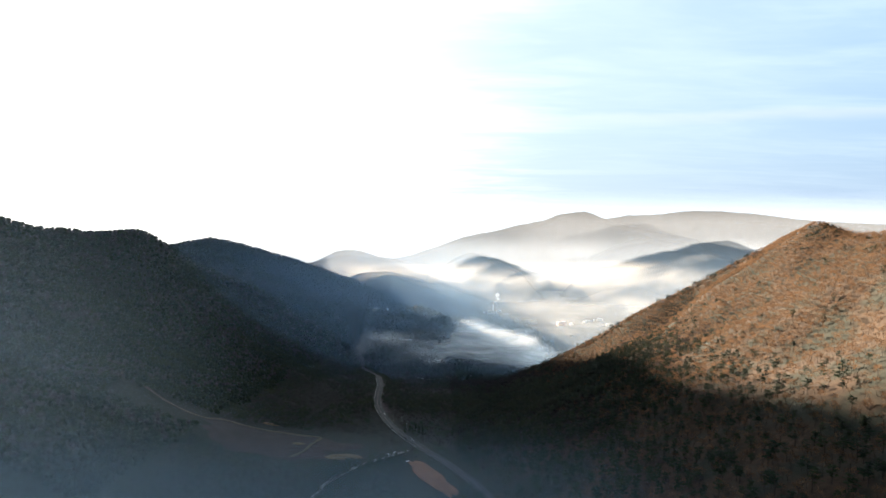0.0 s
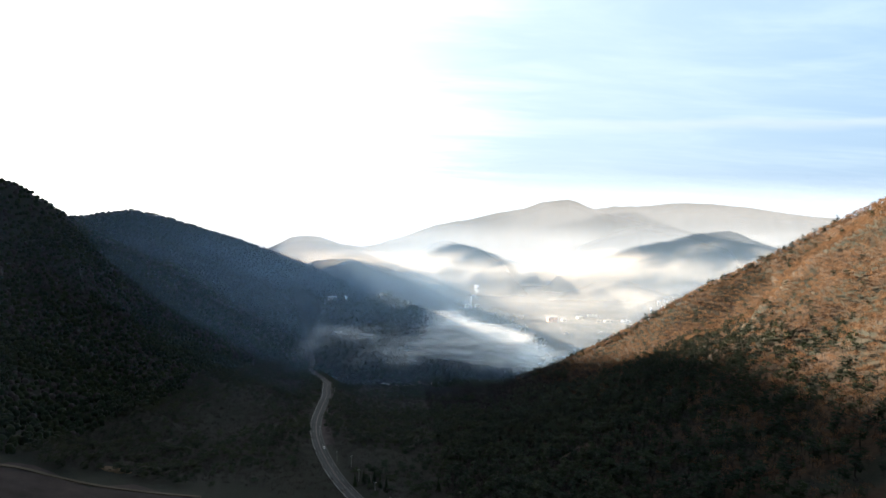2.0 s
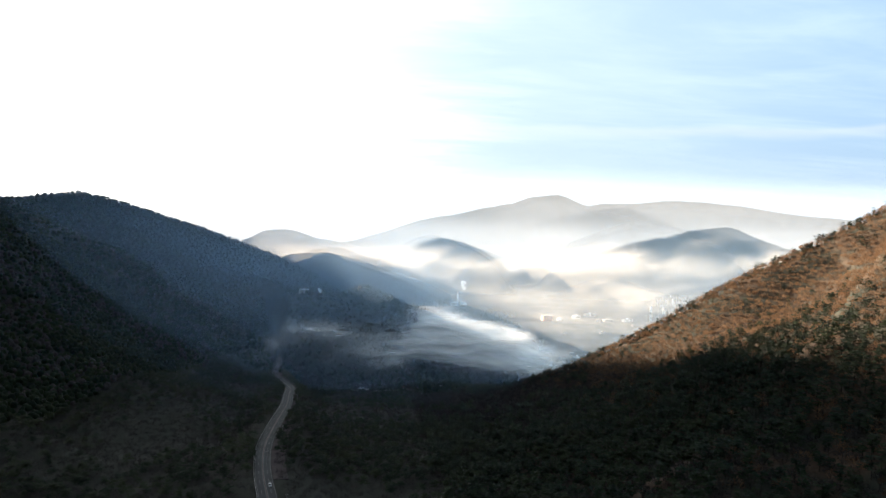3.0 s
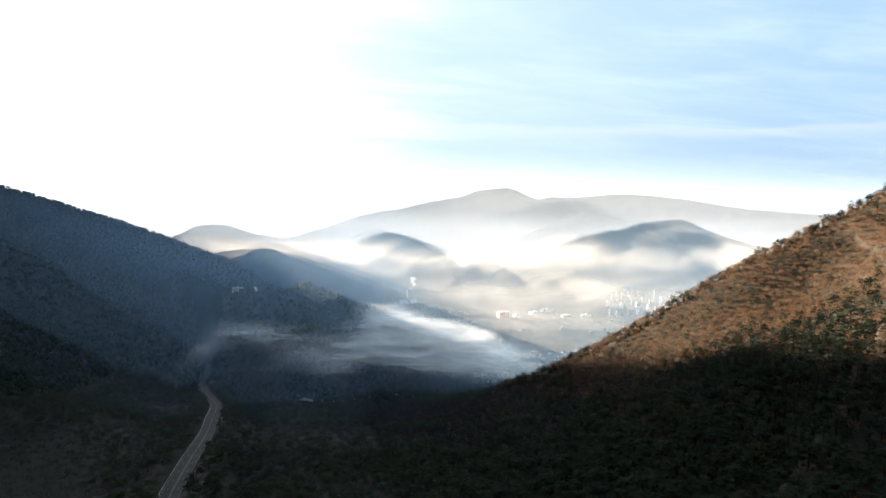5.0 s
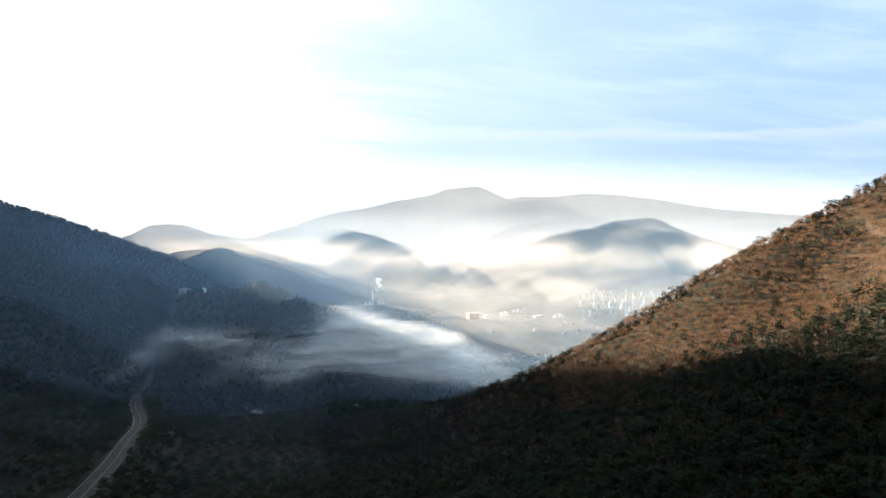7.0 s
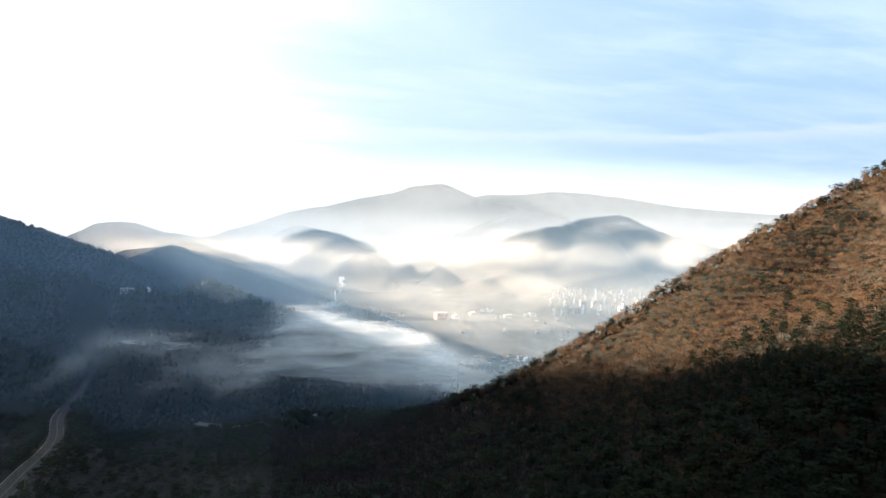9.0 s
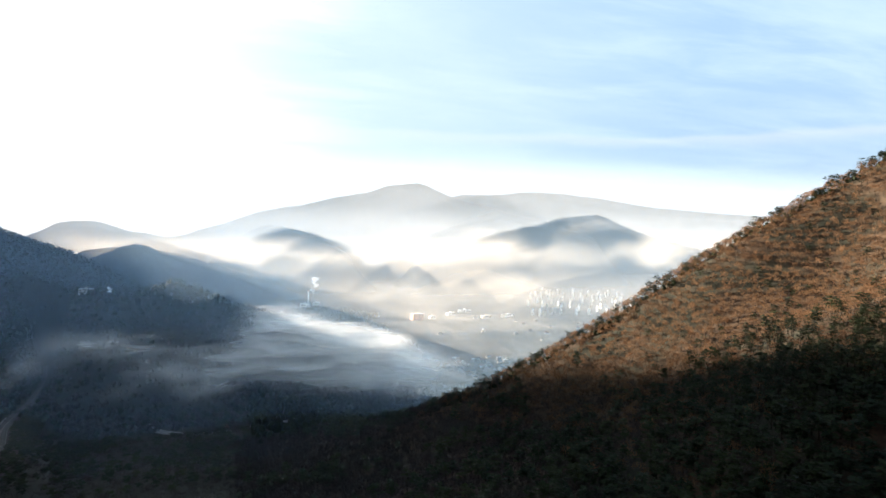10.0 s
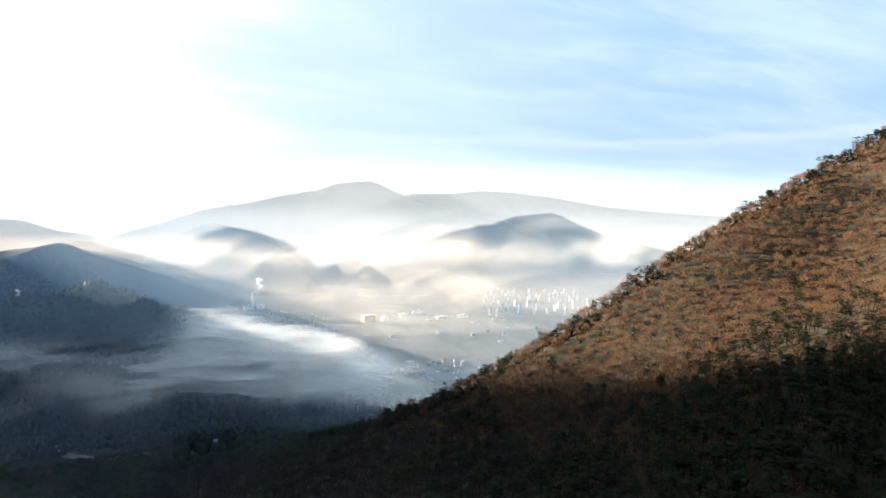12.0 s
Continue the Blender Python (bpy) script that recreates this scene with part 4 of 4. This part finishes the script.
for cx, cy, sx, sy, count in ((385, 1990, 60, 42, 46), (300, 1955, 28, 20, 8), (470, 2010, 28, 22, 9), (0, 1640, 22, 10, 5), (60, 1625, 18, 8, 3), (650, 2320, 120, 80, 12), (470, 2300, 120, 60, 8)):
    for _ in range(count):
        x, y = cx + rng.normal(0, sx), cy + rng.normal(0, sy)
        z = float(height(np.array([x]), np.array([y]))[0])
        m = stand_at(x, y, z, rng.choice((0, 90, 20, -30, 180)))
        house = masters[used] if used < 8 else copy_thing(masters[rng.randint(8)], m)
        house.matrix_basis = m
        house.scale = (0.75, 0.75, 0.75)
        used += 1


def block(w, d, h, wall, label, category, group="", storeys=0, wide=4, name="apartment_block"):
    """A flat-roofed block with rows of windows, each storey a band of panes."""
    thing = new(name)
    body = part("wall", box((-w / 2, -d / 2, -3.0), (w / 2, d / 2, h)), wall, thing)
    part("roof", box((-w / 2 + 0.3, -d / 2 + 0.3, h + 0.01), (w / 2 - 0.3, d / 2 - 0.3, h + 0.6)), ROOF_FLAT, thing)
    part("lift_house", box((-1.8, -1.6, h + 0.62), (1.8, 1.6, h + 3.2)), wall, thing)
    band = None
    for i in range(storeys):
        for s in (-1, 1):
            if band is None:
                bm = bmesh.new()
                for j in range(wide):
                    x_ = (j + 0.5) / wide * w - w / 2
                    geom = bmesh.ops.create_cube(bm, size=1.0)["verts"]
                    for v in geom:
                        v.co = (x_ + v.co.x * w / wide * 0.6, v.co.y * 0.1, (v.co.z + 0.5) * h / storeys * 0.5)
                band = made = part("window_band", bm, GLASS, thing)
            else:
                made = band.copy()
                scene.collection.objects.link(made)
            made.matrix_basis = stand_at(0, s * d / 2, (i + 0.35) * h / storeys, 0)
    return tagged(thing, label, category, group)


towers = [block(10, 7, 30, WALL, "tall white apartment block on the misty plain", "apartment block", "apartment blocks of the town", 10, 4),
          block(7, 7, 32, WALL, "slim white apartment tower on the misty plain", "apartment block", "apartment blocks of the town", 11, 3),
          block(16, 7, 24, CREAM, "long cream apartment block on the misty plain", "apartment block", "apartment blocks of the town", 9, 5)]
used = 0
for row, (gap, first, last, count) in enumerate(((1665, 26.3, 27.6, 3), (1730, 29.0, 33.0, 4), (1810, 27.6, 34.5, 6), (1900, 26.2, 35.0, 8), (2000, 26.8, 34.6, 9), (2110, 26.2, 34.0, 10), (2230, 26.6, 33.5, 10), (2340, 27.0, 32.8, 8))):
    for k in range(count):
        az = radians(first + (last - first) * (k + rng.uniform(-0.3, 0.3)) / max(1, count - 1))
        d = gap + rng.uniform(-28, 28)
        x, y = 38 + d * math.sin(az), 978 + d * math.cos(az)
        z = float(height(np.array([x]), np.array([y]))[0])
        m = stand_at(x, y, z, rng.choice((24, 30, 36)))
        which = 1 if row == 0 else rng.choice((0, 0, 1, 1, 2))
        house = towers[used] if used < 3 else copy_thing(towers[which], m)
        house.matrix_basis = m
        size = rng.uniform(0.85, 1.12)
        house.scale = (0.62, 0.62, size * 0.58)
        used += 1

for x, y, w, d, h, wall, label in ((448, 2447, 30, 16, 15, SALMON, "orange-brick hall on the misty plain"), (491, 2462, 14, 9, 6, WALL, "low white shed beside the orange hall"), (617, 2570, 34, 12, 7, WALL, "long white warehouse on the plain"),
                                   (633, 2450, 26, 12, 6, CREAM, "cream warehouse on the plain"), (695, 2452, 30, 14, 7, WALL, "white factory hall on the plain"), (849, 2490, 16, 12, 16, CREAM, "cream office block before the town"),
                                   (560, 2520, 22, 10, 6, WALL, "white storage hall on the plain"), (-215, 2075, 22, 9, 7, CREAM, "long pale building on the wooded ridge"), (-180, 2062, 10, 7, 5, WALL, "small white building on the wooded ridge")):
    hall = block(w, d, h, wall, label, "hall" if w > 20 else "building", "", max(1, int(h / 3.2)), max(3, int(w / 5)), "hall" if w > 20 else "building")
    hall.matrix_basis = stand_at(x, y, float(height(np.array([x]), np.array([y]))[0]), 12)

# the stream in its concrete bed
stream = flowing(((-92, 1775, 0), (-82, 1745, 0), (-66, 1703, 0), (-44, 1672, 0), (-22, 1645, 0), (10, 1620, 0)))
tagged(ribbon("stream_bed", stream, -5, 5, 1.2, 1.5, CONCRETE, None, True), "pale concrete stream bed at the valley bottom", "stream bed", kind="structure")

# a works with a plume of steam, far out on the plain
for x, y, w, d, h, label in ((205, 2760, 26, 14, 12, "white factory hall under a steam plume"), (240, 2790, 18, 12, 9, "low white factory hall on the far plain"), (170, 2740, 14, 10, 7, "small white factory shed on the far plain")):
    hall = block(w, d, h, WALL, label, "factory hall", "", max(1, int(h / 4)), max(3, int(w / 5)), "factory_hall")
    hall.matrix_basis = stand_at(x, y, float(height(np.array([x]), np.array([y]))[0]), 12)
chimney = tagged(new("chimney"), "slim pale factory chimney giving off steam", "chimney")
bm = bmesh.new()
bmesh.ops.create_cone(bm, segments=12, cap_ends=True, radius1=2.2, radius2=1.4, depth=46, matrix=Matrix.Translation((0, 0, 22)))
part("stack", bm, WALL, chimney, "", True)
bm = bmesh.new()
bmesh.ops.create_cone(bm, segments=12, cap_ends=True, radius1=1.7, radius2=1.7, depth=2.5, matrix=Matrix.Translation((0, 0, 44.5)))
part("rim", bm, SALMON, chimney, "red chimney rim")
chimney.matrix_basis = stand_at(215, 2772, float(height(np.array([215.0]), np.array([2772.0]))[0]), 0)
fog_slices(232, 2772, 128, 13, 8, 38, 3, 0.75, 22, 171, (20, 50), 0.05, "white sunlit steam plume drifting from the chimney", "steam_plume")
